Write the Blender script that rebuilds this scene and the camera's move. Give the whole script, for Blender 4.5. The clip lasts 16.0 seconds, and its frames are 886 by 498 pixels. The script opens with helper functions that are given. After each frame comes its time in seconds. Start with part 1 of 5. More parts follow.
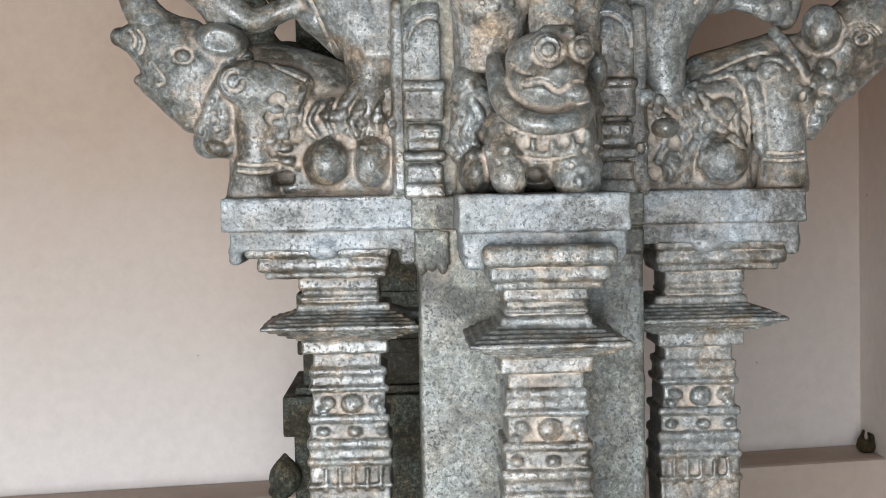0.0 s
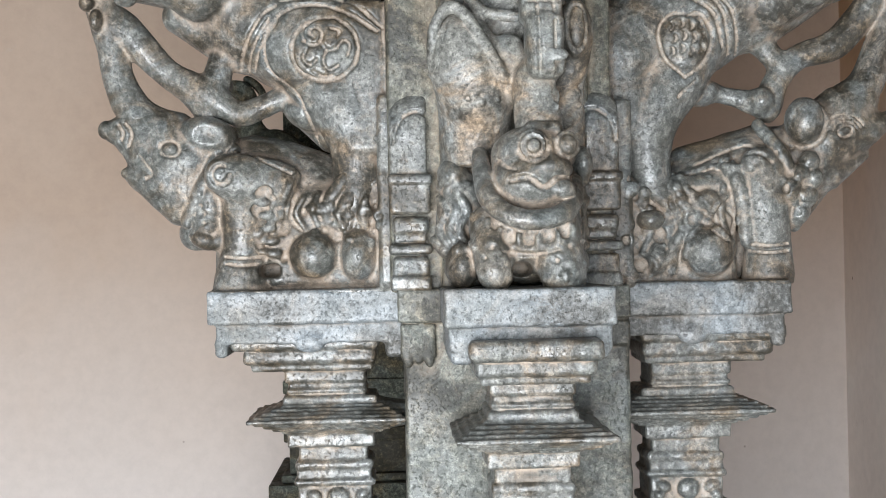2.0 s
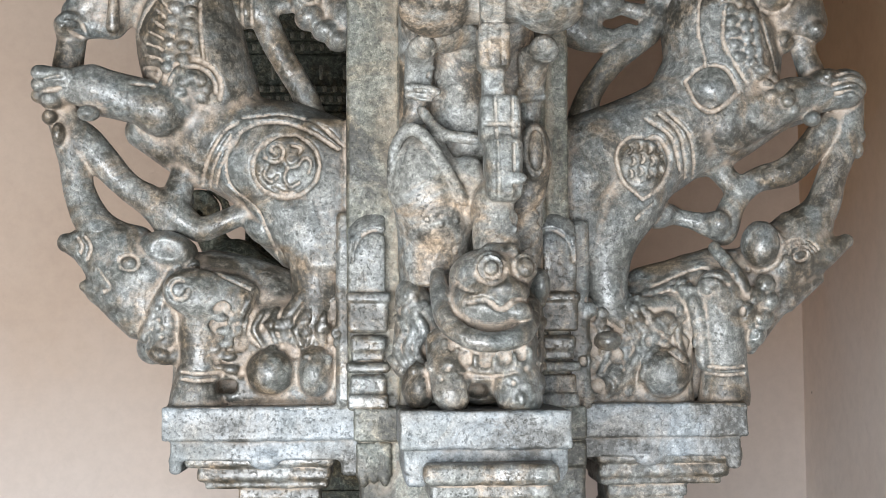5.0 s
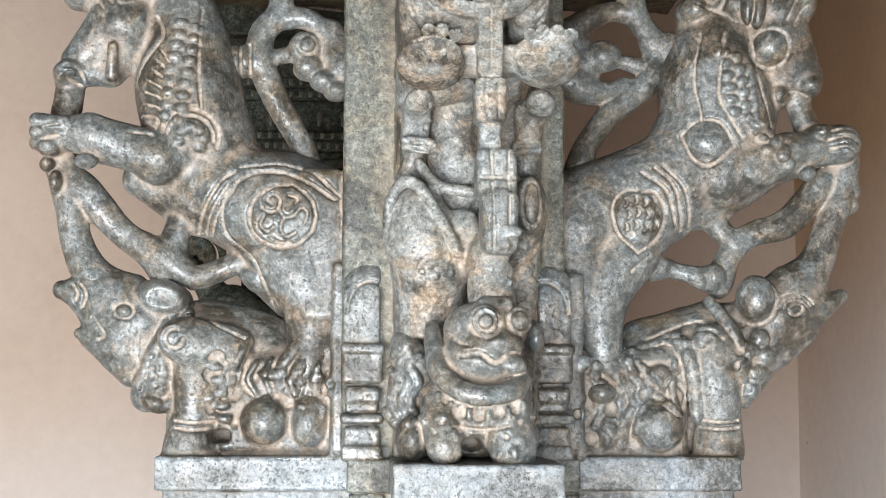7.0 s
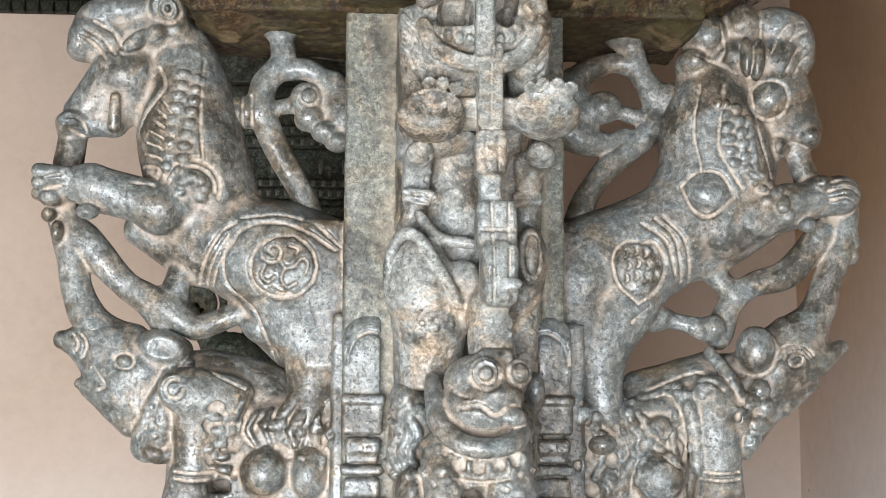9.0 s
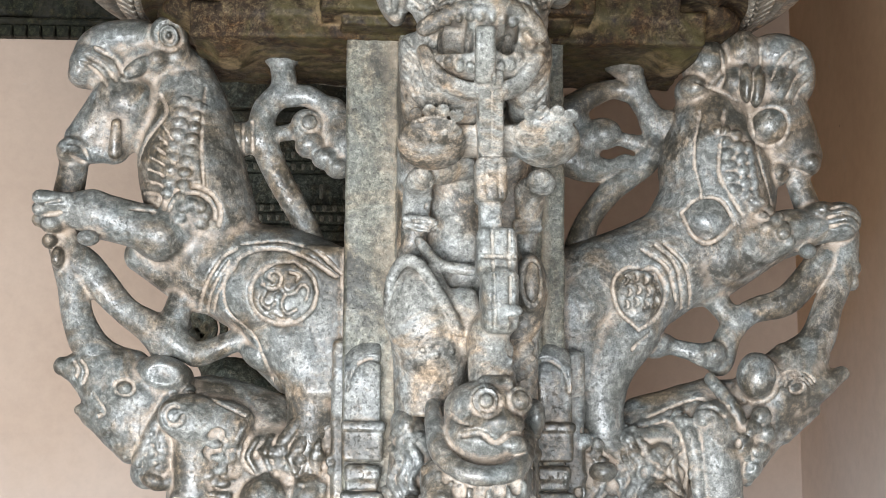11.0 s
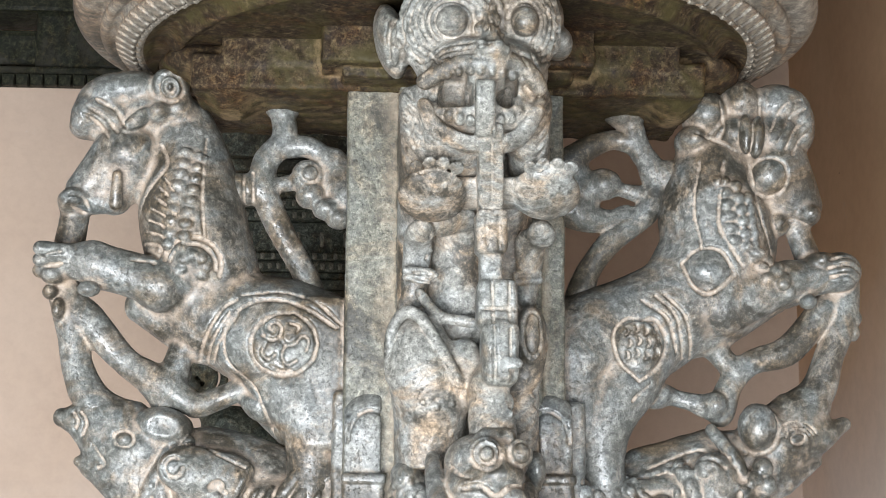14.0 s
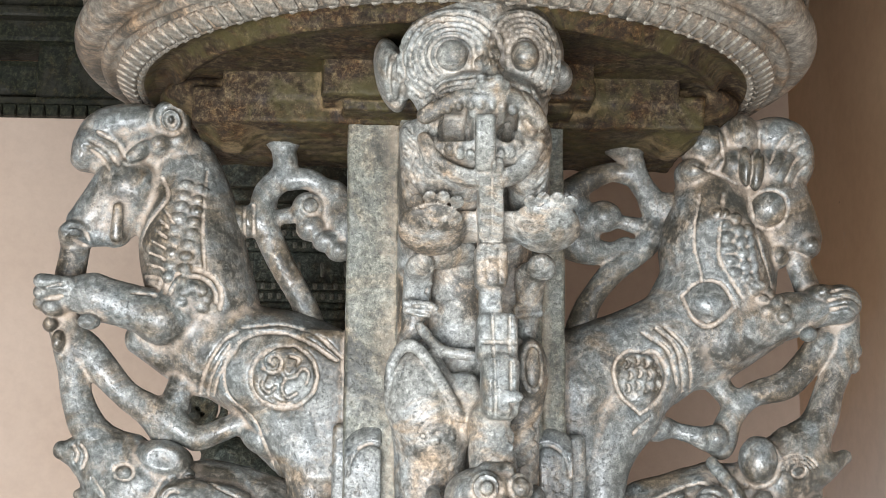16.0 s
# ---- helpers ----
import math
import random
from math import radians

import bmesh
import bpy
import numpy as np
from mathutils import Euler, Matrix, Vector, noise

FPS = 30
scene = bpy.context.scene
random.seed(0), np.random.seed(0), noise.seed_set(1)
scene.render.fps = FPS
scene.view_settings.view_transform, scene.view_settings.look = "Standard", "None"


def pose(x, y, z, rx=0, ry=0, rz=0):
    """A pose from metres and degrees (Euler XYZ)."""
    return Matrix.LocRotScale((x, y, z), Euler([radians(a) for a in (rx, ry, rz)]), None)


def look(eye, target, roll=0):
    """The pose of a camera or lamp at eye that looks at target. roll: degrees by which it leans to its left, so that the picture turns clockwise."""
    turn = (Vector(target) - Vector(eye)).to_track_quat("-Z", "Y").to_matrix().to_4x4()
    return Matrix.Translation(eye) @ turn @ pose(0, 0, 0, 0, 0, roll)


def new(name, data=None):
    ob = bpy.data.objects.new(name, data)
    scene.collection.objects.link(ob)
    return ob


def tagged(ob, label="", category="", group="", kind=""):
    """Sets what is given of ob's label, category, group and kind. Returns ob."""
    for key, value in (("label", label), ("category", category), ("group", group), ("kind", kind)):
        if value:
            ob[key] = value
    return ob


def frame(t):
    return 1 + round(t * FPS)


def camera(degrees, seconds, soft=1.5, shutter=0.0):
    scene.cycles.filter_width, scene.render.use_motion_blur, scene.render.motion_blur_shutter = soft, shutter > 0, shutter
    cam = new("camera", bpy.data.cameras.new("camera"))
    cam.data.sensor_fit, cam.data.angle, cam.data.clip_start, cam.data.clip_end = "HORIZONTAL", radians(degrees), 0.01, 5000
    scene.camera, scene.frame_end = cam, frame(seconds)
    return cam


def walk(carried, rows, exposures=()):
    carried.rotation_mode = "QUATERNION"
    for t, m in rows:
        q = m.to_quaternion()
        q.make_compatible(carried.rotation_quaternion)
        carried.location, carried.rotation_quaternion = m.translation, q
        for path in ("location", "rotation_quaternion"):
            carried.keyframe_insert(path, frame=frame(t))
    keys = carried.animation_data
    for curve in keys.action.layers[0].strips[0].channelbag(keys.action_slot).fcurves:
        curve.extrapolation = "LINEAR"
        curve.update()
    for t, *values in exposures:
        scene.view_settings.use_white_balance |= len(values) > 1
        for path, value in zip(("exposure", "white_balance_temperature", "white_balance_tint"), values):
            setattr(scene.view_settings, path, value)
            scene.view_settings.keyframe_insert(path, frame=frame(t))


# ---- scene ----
cam = camera(33.0, 16.0, soft=1.0)
PATH = [
    (0, (-0.181, -2.681, 1.525), (-0.137, -0.683, 1.436), -1.1),
    (0.5, (-0.181, -2.681, 1.53), (-0.132, -0.683, 1.466), -1.1),
    (1, (-0.182, -2.682, 1.537), (-0.127, -0.683, 1.497), -1.2),
    (1.5, (-0.18, -2.683, 1.545), (-0.123, -0.684, 1.53), -1.2),
    (2, (-0.179, -2.683, 1.556), (-0.116, -0.684, 1.566), -1.2),
    (2.5, (-0.179, -2.685, 1.556), (-0.108, -0.686, 1.59), -1.2),
    (3, (-0.175, -2.684, 1.566), (-0.099, -0.686, 1.615), -1.3),
    (3.5, (-0.172, -2.686, 1.574), (-0.087, -0.689, 1.649), -1.2),
    (4, (-0.17, -2.688, 1.582), (-0.072, -0.693, 1.683), -1.0),
    (6.5, (-0.161, -2.694, 1.604), (-0.049, -0.705, 1.783), 0.2),
    (7, (-0.162, -2.696, 1.612), (-0.049, -0.708, 1.804), 0.2),
    (7.5, (-0.162, -2.699, 1.618), (-0.05, -0.713, 1.826), 0.2),
    (8, (-0.161, -2.699, 1.622), (-0.05, -0.715, 1.849), 0.3),
    (8.5, (-0.159, -2.7, 1.627), (-0.049, -0.717, 1.863), 0.3),
    (9, (-0.16, -2.702, 1.629), (-0.05, -0.72, 1.875), 0.3),
    (11.5, (-0.159, -2.705, 1.641), (-0.051, -0.728, 1.923), 0.3),
    (12, (-0.159, -2.707, 1.645), (-0.051, -0.731, 1.936), 0.3),
    (12.5, (-0.159, -2.706, 1.648), (-0.051, -0.732, 1.948), 0.3),
    (13, (-0.159, -2.707, 1.65), (-0.051, -0.734, 1.962), 0.3),
    (13.5, (-0.158, -2.708, 1.652), (-0.051, -0.737, 1.972), 0.3),
    (14, (-0.158, -2.708, 1.654), (-0.052, -0.738, 1.983), 0.3),
    (14.5, (-0.159, -2.71, 1.654), (-0.052, -0.742, 1.991), 0.3),
    (15, (-0.159, -2.711, 1.661), (-0.052, -0.743, 2.004), 0.3),
    (15.5, (-0.159, -2.712, 1.663), (-0.053, -0.746, 2.015), 0.3),
    (16, (-0.158, -2.712, 1.668), (-0.053, -0.748, 2.029), 0.3),
]
walk(cam, [(t, look(eye, target, roll)) for t, eye, target, roll in PATH],
     exposures=[(0.0, -0.32), (4.0, -0.15), (7.0, 0.12), (12.0, 0.18), (16.0, 0.22)])

# ---------------------------------------------------------------- daylight
world = bpy.data.worlds.new("sky")
scene.world = world
world.use_nodes = True
wn = world.node_tree.nodes
sky = wn.new("ShaderNodeTexSky")
sky.sky_type, sky.sun_disc, sky.sun_elevation, sky.sun_rotation = "NISHITA", False, radians(48), radians(200)
world.node_tree.links.new(sky.outputs["Color"], wn["Background"].inputs["Color"])
wn["Background"].inputs["Strength"].default_value = 0.11

sun = new("sun", bpy.data.lights.new("sun", "SUN"))
sun.data.energy, sun.data.angle, sun.data.color = 1.0, radians(4), (1.0, 0.94, 0.86)
sun.matrix_world = look((-3.0, -7.0, 8.0), (0, 0, 1.5))

court = new("courtyard_light", bpy.data.lights.new("courtyard_light", "AREA"))
court.data.shape, court.data.size, court.data.size_y = "RECTANGLE", 2.6, 1.5
court.data.energy, court.data.color = 300, (0.92, 0.96, 1.0)
court.matrix_world = look((-0.85, -3.30, 0.85), (0.05, 0, 0.9))


# ---------------------------------------------------------------- materials
def material(name, rough=0.6, spec=0.5):
    m = bpy.data.materials.new(name)
    m.use_nodes = True
    b = m.node_tree.nodes["Principled BSDF"]
    b.inputs["Roughness"].default_value = rough
    b.inputs["Specular IOR Level"].default_value = spec
    return m, m.node_tree.nodes, m.node_tree.links, b


def noise_node(n, l, coord, scale, detail=5.0, rough=0.6, distort=0.0):
    t = n.new("ShaderNodeTexNoise")
    t.inputs["Scale"].default_value, t.inputs["Detail"].default_value = scale, detail
    t.inputs["Roughness"].default_value, t.inputs["Distortion"].default_value = rough, distort
    l.new(coord, t.inputs["Vector"])
    return t.outputs["Fac"]


def ramp(n, l, fac, *stops):
    r = n.new("ShaderNodeValToRGB")
    while len(r.color_ramp.elements) < len(stops):
        r.color_ramp.elements.new(0.5)
    for e, (p, c) in zip(r.color_ramp.elements, stops):
        e.position, e.color = p, (c, c, c, 1) if isinstance(c, (int, float)) else (*c, 1)
    l.new(fac, r.inputs["Fac"])
    return r.outputs["Color"]


def mix(n, l, fac, a, b, blend="MIX"):
    m = n.new("ShaderNodeMix")
    m.data_type, m.blend_type = "RGBA", blend
    for slot, v in ((0, fac), (6, a), (7, b)):
        socket = m.inputs[slot]
        if isinstance(v, (int, float)):
            socket.default_value = v if slot == 0 else (v, v, v, 1)
        elif isinstance(v, tuple):
            socket.default_value = (*v, 1)
        else:
            l.new(v, socket)
    return m.outputs[2]


def times(n, l, a, b):
    m = n.new("ShaderNodeMath")
    m.operation = "MULTIPLY"
    for socket, v in ((m.inputs[0], a), (m.inputs[1], b)):
        if isinstance(v, (int, float)):
            socket.default_value = v
        else:
            l.new(v, socket)
    return m.outputs[0]


def bump(n, l, b, height, strength, distance):
    k = n.new("ShaderNodeBump")
    k.inputs["Strength"].default_value, k.inputs["Distance"].default_value = strength, distance
    l.new(height, k.inputs["Height"])
    l.new(k.outputs["Normal"], b.inputs["Normal"])


def stone(name, dark, mid, light, dust, dust_amount=1.0, stain=None, gloss=0.28, brown=0.9, shine=0.8, black=0.9, settle=0.6):
    """Old handled stone: speckled, pitted, blackened in patches, with pale dust left in its hollows."""
    m, n, l, b = material(name)
    at = n.new("ShaderNodeTexCoord").outputs["Object"]
    big = noise_node(n, l, at, 6.0, 6.0, 0.65)
    mottle = noise_node(n, l, at, 75.0, 10.0, 0.82, 0.4)
    grain = noise_node(n, l, at, 360.0, 3.0, 0.7)
    colour = ramp(n, l, mottle, (0.37, dark), (0.50, mid), (0.64, light))
    colour = mix(n, l, ramp(n, l, big, (0.47, 0.0), (0.58, 0.7)), colour, mix(n, l, 1.0, colour, (0.62, 0.63, 0.60), "MULTIPLY"))
    cool = noise_node(n, l, at, 9.0, 4.0, 0.6, 1.0)
    colour = mix(n, l, ramp(n, l, cool, (0.46, 0.0), (0.62, 0.6)), colour, mix(n, l, 1.0, colour, (0.92, 1.0, 1.10), "MULTIPLY"))
    warm = noise_node(n, l, at, 7.0, 7.0, 0.7, 0.8)
    colour = mix(n, l, ramp(n, l, warm, (0.47, 0.0), (0.60, brown)), colour, mix(n, l, 1.0, colour, (1.22, 0.88, 0.62), "MULTIPLY"))
    speck = ramp(n, l, grain, (0.32, 0.25), (0.44, 0.95), (0.58, 1.05), (0.70, 2.0))
    colour = mix(n, l, 0.6, colour, speck, "MULTIPLY")
    pits = ramp(n, l, noise_node(n, l, at, 170.0, 4.0, 0.7), (0.36, 0.0), (0.44, 1.0))
    colour = mix(n, l, 0.5, colour, pits, "MULTIPLY")
    crust = noise_node(n, l, at, 7.0, 12.0, 0.66, 0.4)
    grit = ramp(n, l, noise_node(n, l, at, 120.0, 6.0, 0.8), (0.40, 0.35), (0.52, 1.0))
    colour = mix(n, l, times(n, l, ramp(n, l, crust, (0.525, 0.0), (0.575, black)), grit), colour, (0.020, 0.019, 0.014))
    if stain:
        spot = noise_node(n, l, at, 9.0, 9.0, 0.8, 0.5)
        colour = mix(n, l, ramp(n, l, spot, (0.48, 0.0), (0.60, 0.85)), colour, stain)
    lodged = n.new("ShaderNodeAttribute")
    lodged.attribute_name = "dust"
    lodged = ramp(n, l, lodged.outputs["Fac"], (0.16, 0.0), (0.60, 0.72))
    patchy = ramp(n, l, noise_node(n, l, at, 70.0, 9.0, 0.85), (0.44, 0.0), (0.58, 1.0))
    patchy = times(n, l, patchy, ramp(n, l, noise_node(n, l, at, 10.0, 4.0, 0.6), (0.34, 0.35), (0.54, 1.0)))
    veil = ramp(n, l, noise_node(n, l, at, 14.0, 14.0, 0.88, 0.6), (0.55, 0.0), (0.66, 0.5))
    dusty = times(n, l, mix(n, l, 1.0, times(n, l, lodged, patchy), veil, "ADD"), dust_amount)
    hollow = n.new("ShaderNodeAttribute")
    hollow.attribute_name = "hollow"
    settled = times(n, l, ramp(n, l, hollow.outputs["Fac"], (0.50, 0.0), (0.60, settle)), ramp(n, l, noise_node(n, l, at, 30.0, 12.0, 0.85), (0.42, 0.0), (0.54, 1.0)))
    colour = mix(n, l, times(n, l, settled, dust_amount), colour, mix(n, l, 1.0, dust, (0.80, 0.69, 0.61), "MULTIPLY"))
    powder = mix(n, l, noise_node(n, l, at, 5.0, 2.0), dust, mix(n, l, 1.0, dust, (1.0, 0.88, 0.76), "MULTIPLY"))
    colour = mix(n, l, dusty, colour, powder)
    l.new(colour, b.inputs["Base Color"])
    b.inputs["Specular IOR Level"].default_value = shine
    polished = ramp(n, l, noise_node(n, l, at, 9.0, 4.0, 0.6, 1.0), (0.42, gloss + 0.22), (0.56, gloss))
    rubbed = ramp(n, l, hollow.outputs["Fac"], (0.38, 0.0), (0.52, 1.0))
    polished = mix(n, l, times(n, l, rubbed, 0.6), polished, 0.62)
    l.new(mix(n, l, dusty, polished, 0.9), b.inputs["Roughness"])
    uneven = noise_node(n, l, at, 85.0, 6.0, 0.68)
    bump(n, l, b, mix(n, l, 0.4, uneven, pits), 0.45, 0.003)
    return m


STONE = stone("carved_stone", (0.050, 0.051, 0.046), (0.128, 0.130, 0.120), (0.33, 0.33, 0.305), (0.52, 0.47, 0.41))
SLAB = stone("blue_grey_slab_stone", (0.10, 0.110, 0.112), (0.185, 0.20, 0.205), (0.31, 0.32, 0.315), (0.50, 0.46, 0.41), 0.4, gloss=0.42, brown=0.3)
SHAFT = stone("shaft_stone", (0.040, 0.046, 0.040), (0.105, 0.112, 0.097), (0.30, 0.305, 0.265), (0.48, 0.44, 0.37), 0.6, gloss=0.45, brown=0.45)
UPPER = stone("olive_shaft_stone", (0.045, 0.044, 0.033), (0.115, 0.112, 0.088), (0.31, 0.30, 0.24), (0.48, 0.43, 0.34), 0.7, gloss=0.5, brown=0.5)
RIM = stone("weathered_rim_stone", (0.050, 0.043, 0.035), (0.150, 0.130, 0.103), (0.36, 0.32, 0.26), (0.55, 0.47, 0.38), 0.9, gloss=0.5)
# Brown mossy stone; its near-black depth holds the shade below the abacus.
SHADED_MOSS = stone("shaded_mossy_stone", (0.008, 0.005, 0.003), (0.028, 0.017, 0.009), (0.13, 0.095, 0.05), (0.42, 0.33, 0.20), 0.45, (0.045, 0.037, 0.013), 0.6, shine=0.2, black=0.3)
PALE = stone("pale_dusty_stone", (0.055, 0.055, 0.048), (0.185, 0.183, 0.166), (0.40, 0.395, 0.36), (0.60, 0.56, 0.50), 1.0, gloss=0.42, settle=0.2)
# Greenish rear stone, its colour darkened for the shade it stands in.
BACK = stone("shaded_green_stone", (0.014, 0.016, 0.012), (0.050, 0.055, 0.044), (0.16, 0.165, 0.13), (0.30, 0.28, 0.21), 0.3, gloss=0.6, shine=0.2)


# Near-black copy of the rear stone: shade up at the beams, put into colour.
BEAM = stone("shaded_beam_stone", (0.003, 0.004, 0.002), (0.010, 0.011, 0.006), (0.045, 0.045, 0.024), (0.14, 0.12, 0.07), 0.3, gloss=0.6, shine=0.2)


def plaster(name, tint, stain, streak, shade_tint=None, rise=-0.42):
    m, n, l, b = material(name, 0.85, 0.25)
    at = n.new("ShaderNodeTexCoord").outputs["Object"]
    big = noise_node(n, l, at, 1.3, 4.0, 0.55, 0.4)
    fine = noise_node(n, l, at, 24.0, 6.0, 0.7)
    colour = ramp(n, l, big, (0.35, stain), (0.62, tint))
    colour = mix(n, l, 0.25, colour, ramp(n, l, fine, (0.35, 0.72), (0.6, 1.0)), "MULTIPLY")
    # Browner and darker with height: the roof's shade, put into the plaster colour.
    if shade_tint:
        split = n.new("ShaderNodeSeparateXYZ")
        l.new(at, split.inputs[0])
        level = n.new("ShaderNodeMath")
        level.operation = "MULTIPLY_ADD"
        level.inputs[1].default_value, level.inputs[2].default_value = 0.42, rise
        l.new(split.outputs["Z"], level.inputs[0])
        shade_mask = mix(n, l, 1.0, level.outputs[0], times(n, l, big, 0.5), "ADD")
        colour = mix(n, l, ramp(n, l, shade_mask, (0.10, 0.0), (0.55, 1.0)), colour, mix(n, l, 1.0, colour, shade_tint, "MULTIPLY"))
    scuff = noise_node(n, l, at, 6.5, 9.0, 0.82, 0.3)
    colour = mix(n, l, ramp(n, l, scuff, (0.62, 0.0), (0.72, 0.6)), colour, streak)
    pit = n.new("ShaderNodeTexVoronoi")
    pit.inputs["Scale"].default_value = 5.0
    l.new(at, pit.inputs["Vector"])
    colour = mix(n, l, ramp(n, l, pit.outputs["Distance"], (0.018, 0.8), (0.03, 0.0)), colour, (0.16, 0.11, 0.08))
    l.new(colour, b.inputs["Base Color"])
    bump(n, l, b, mix(n, l, 0.5, big, fine), 0.25, 0.01)
    return m


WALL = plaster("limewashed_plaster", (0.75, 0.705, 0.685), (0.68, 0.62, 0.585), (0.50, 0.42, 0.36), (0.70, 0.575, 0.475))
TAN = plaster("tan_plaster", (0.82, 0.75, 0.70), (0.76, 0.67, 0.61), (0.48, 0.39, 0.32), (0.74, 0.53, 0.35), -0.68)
LEDGE = plaster("worn_ledge_plaster", (0.58, 0.49, 0.43), (0.45, 0.35, 0.28), (0.34, 0.26, 0.2))
PAVING = plaster("stone_floor", (0.30, 0.27, 0.23), (0.22, 0.20, 0.17), (0.2, 0.18, 0.15))


# ---------------------------------------------------------------- building helpers
def part(name, mesh, mat, parent, label=""):
    mesh.materials.append(mat)
    ob = new(name, mesh)
    ob.parent = parent
    return tagged(ob, label)


def block(name, lo, hi, bevel=0.0):
    """A box mesh between two corners, with softened edges."""
    bm = bmesh.new()
    bmesh.ops.create_cube(bm, size=1)
    for v in bm.verts:
        v.co = [a + (c + 0.5) * (b - a) for a, b, c in zip(lo, hi, v.co)]
    if bevel:
        bmesh.ops.bevel(bm, geom=bm.edges[:], offset=bevel, segments=2, affect="EDGES", profile=0.6)
    me = bpy.data.meshes.new(name)
    bm.to_mesh(me)
    bm.free()
    return me


class Clay:
    """A block of stone as a signed distance field: forms are pressed together or cut away, then skinned."""

    def __init__(self, lo, hi, step=0.003, wear=0.00045):
        self.h, self.lo, self.wear = step, np.array(lo, float), wear
        self.n = np.ceil((np.array(hi) - self.lo) / step).astype(int) + 1
        self.ax = [(self.lo[i] + step * np.arange(self.n[i])).astype(np.float32) for i in range(3)]
        self.f = np.full(self.n, 0.03, np.float32)

    def press(self, shape, lo, hi, k, cut):
        pad = k + 4 * self.h
        sl = []
        for i in range(3):
            a = int(max(0, np.floor((lo[i] - pad - self.lo[i]) / self.h)))
            b = int(min(self.n[i], np.ceil((hi[i] + pad - self.lo[i]) / self.h) + 1))
            if a >= b:
                return
            sl.append(slice(a, b))
        sl = tuple(sl)
        X, Y, Z = self.ax[0][sl[0], None, None], self.ax[1][None, sl[1], None], self.ax[2][None, None, sl[2]]
        d = shape(X, Y, Z).astype(np.float32)
        a = self.f[sl]
        if cut:
            q = np.maximum(k - np.abs(a + d), 0) / k
            self.f[sl] = np.maximum(a, -d) + q * q * k / 4
        else:
            q = np.maximum(k - np.abs(a - d), 0) / k
            self.f[sl] = np.minimum(a, d) - q * q * k / 4

    def limb(self, a, ra, b, rb, k=0.012, cut=False, flat=1.0):
        """A tapering round bar from a to b; flat squeezes or widens it in depth."""
        a, b = np.array(a, float), np.array(b, float)
        ab = b - a
        s = np.array([1, 1 / flat, 1])
        ll = max(((ab * s) ** 2).sum(), 1e-9)

        def shape(X, Y, Z):
            px, py, pz = X - a[0], (Y - a[1]) / flat, Z - a[2]
            t = np.clip((px * ab[0] + py * ab[1] / flat + pz * ab[2]) / ll, 0, 1)
            return np.sqrt((px - t * ab[0]) ** 2 + (py - t * ab[1] / flat) ** 2 + (pz - t * ab[2]) ** 2) - (ra + t * (rb - ra))

        r = np.array([1, flat, 1]) * max(ra, rb)
        self.press(shape, np.minimum(a, b) - r, np.maximum(a, b) + r, k, cut)

    def vine(self, *knots, k=0.008, cut=False, flat=1.0, n=5):
        """A smooth tapering tube through knots of (place, radius)."""
        p = np.array([(*q, r) for q, r in knots], float)
        e = np.vstack([2 * p[0] - p[1], p, 2 * p[-1] - p[-2]])
        line = []
        for i in range(1, len(e) - 2):
            for u in np.arange(n) / n:
                line.append(0.5 * (2 * e[i] + (e[i + 1] - e[i - 1]) * u + (2 * e[i - 1] - 5 * e[i] + 4 * e[i + 1] - e[i + 2]) * u ** 2
                                   + (3 * e[i] - e[i - 1] - 3 * e[i + 1] + e[i + 2]) * u ** 3))
        line.append(p[-1])
        for q, r in zip(line, line[1:]):
            self.limb(q[:3], max(q[3], 0.0015), r[:3], max(r[3], 0.0015), k, cut, flat)

    def ball(self, c, r, k=0.012, cut=False, turn=0.0):
        """An ellipsoid with radii r (one number or three), turned about the depth axis."""
        r = np.array((r, r, r) if isinstance(r, (int, float)) else r, float)
        cs, sn = np.cos(radians(turn)), np.sin(radians(turn))

        def shape(X, Y, Z):
            dx, dz = X - c[0], Z - c[2]
            x, y, z = (cs * dx + sn * dz) / r[0], (Y - c[1]) / r[1], (-sn * dx + cs * dz) / r[2]
            k0 = np.sqrt(x * x + y * y + z * z)
            k1 = np.sqrt((x / r[0]) ** 2 + (y / r[1]) ** 2 + (z / r[2]) ** 2)
            return k0 * (k0 - 1) / np.maximum(k1, 1e-4)

        e = np.array([max(r[0], r[2]), r[1], max(r[0], r[2])]) if turn else r
        self.press(shape, np.array(c) - e, np.array(c) + e, k, cut)

    def slab(self, lo, hi, edge=0.004, k=0.004, cut=False, turn=0.0):
        """A box between two corners with rounded edges, turned about the depth axis through its middle."""
        lo, hi = np.minimum(lo, hi).astype(float), np.maximum(lo, hi).astype(float)
        c, half = (lo + hi) / 2, (hi - lo) / 2
        cs, sn = np.cos(radians(turn)), np.sin(radians(turn))

        def shape(X, Y, Z):
            dx, dz = X - c[0], Z - c[2]
            x, y, z = np.abs(cs * dx + sn * dz) - half[0] + edge, np.abs(Y - c[1]) - half[1] + edge, np.abs(-sn * dx + cs * dz) - half[2] + edge
            return np.sqrt(np.maximum(x, 0) ** 2 + np.maximum(y, 0) ** 2 + np.maximum(z, 0) ** 2) + np.minimum(np.maximum(np.maximum(x, y), z), 0) - edge

        e = np.array([half[0] + half[2], half[1], half[0] + half[2]]) if turn else half
        self.press(shape, c - e, c + e, k, cut)

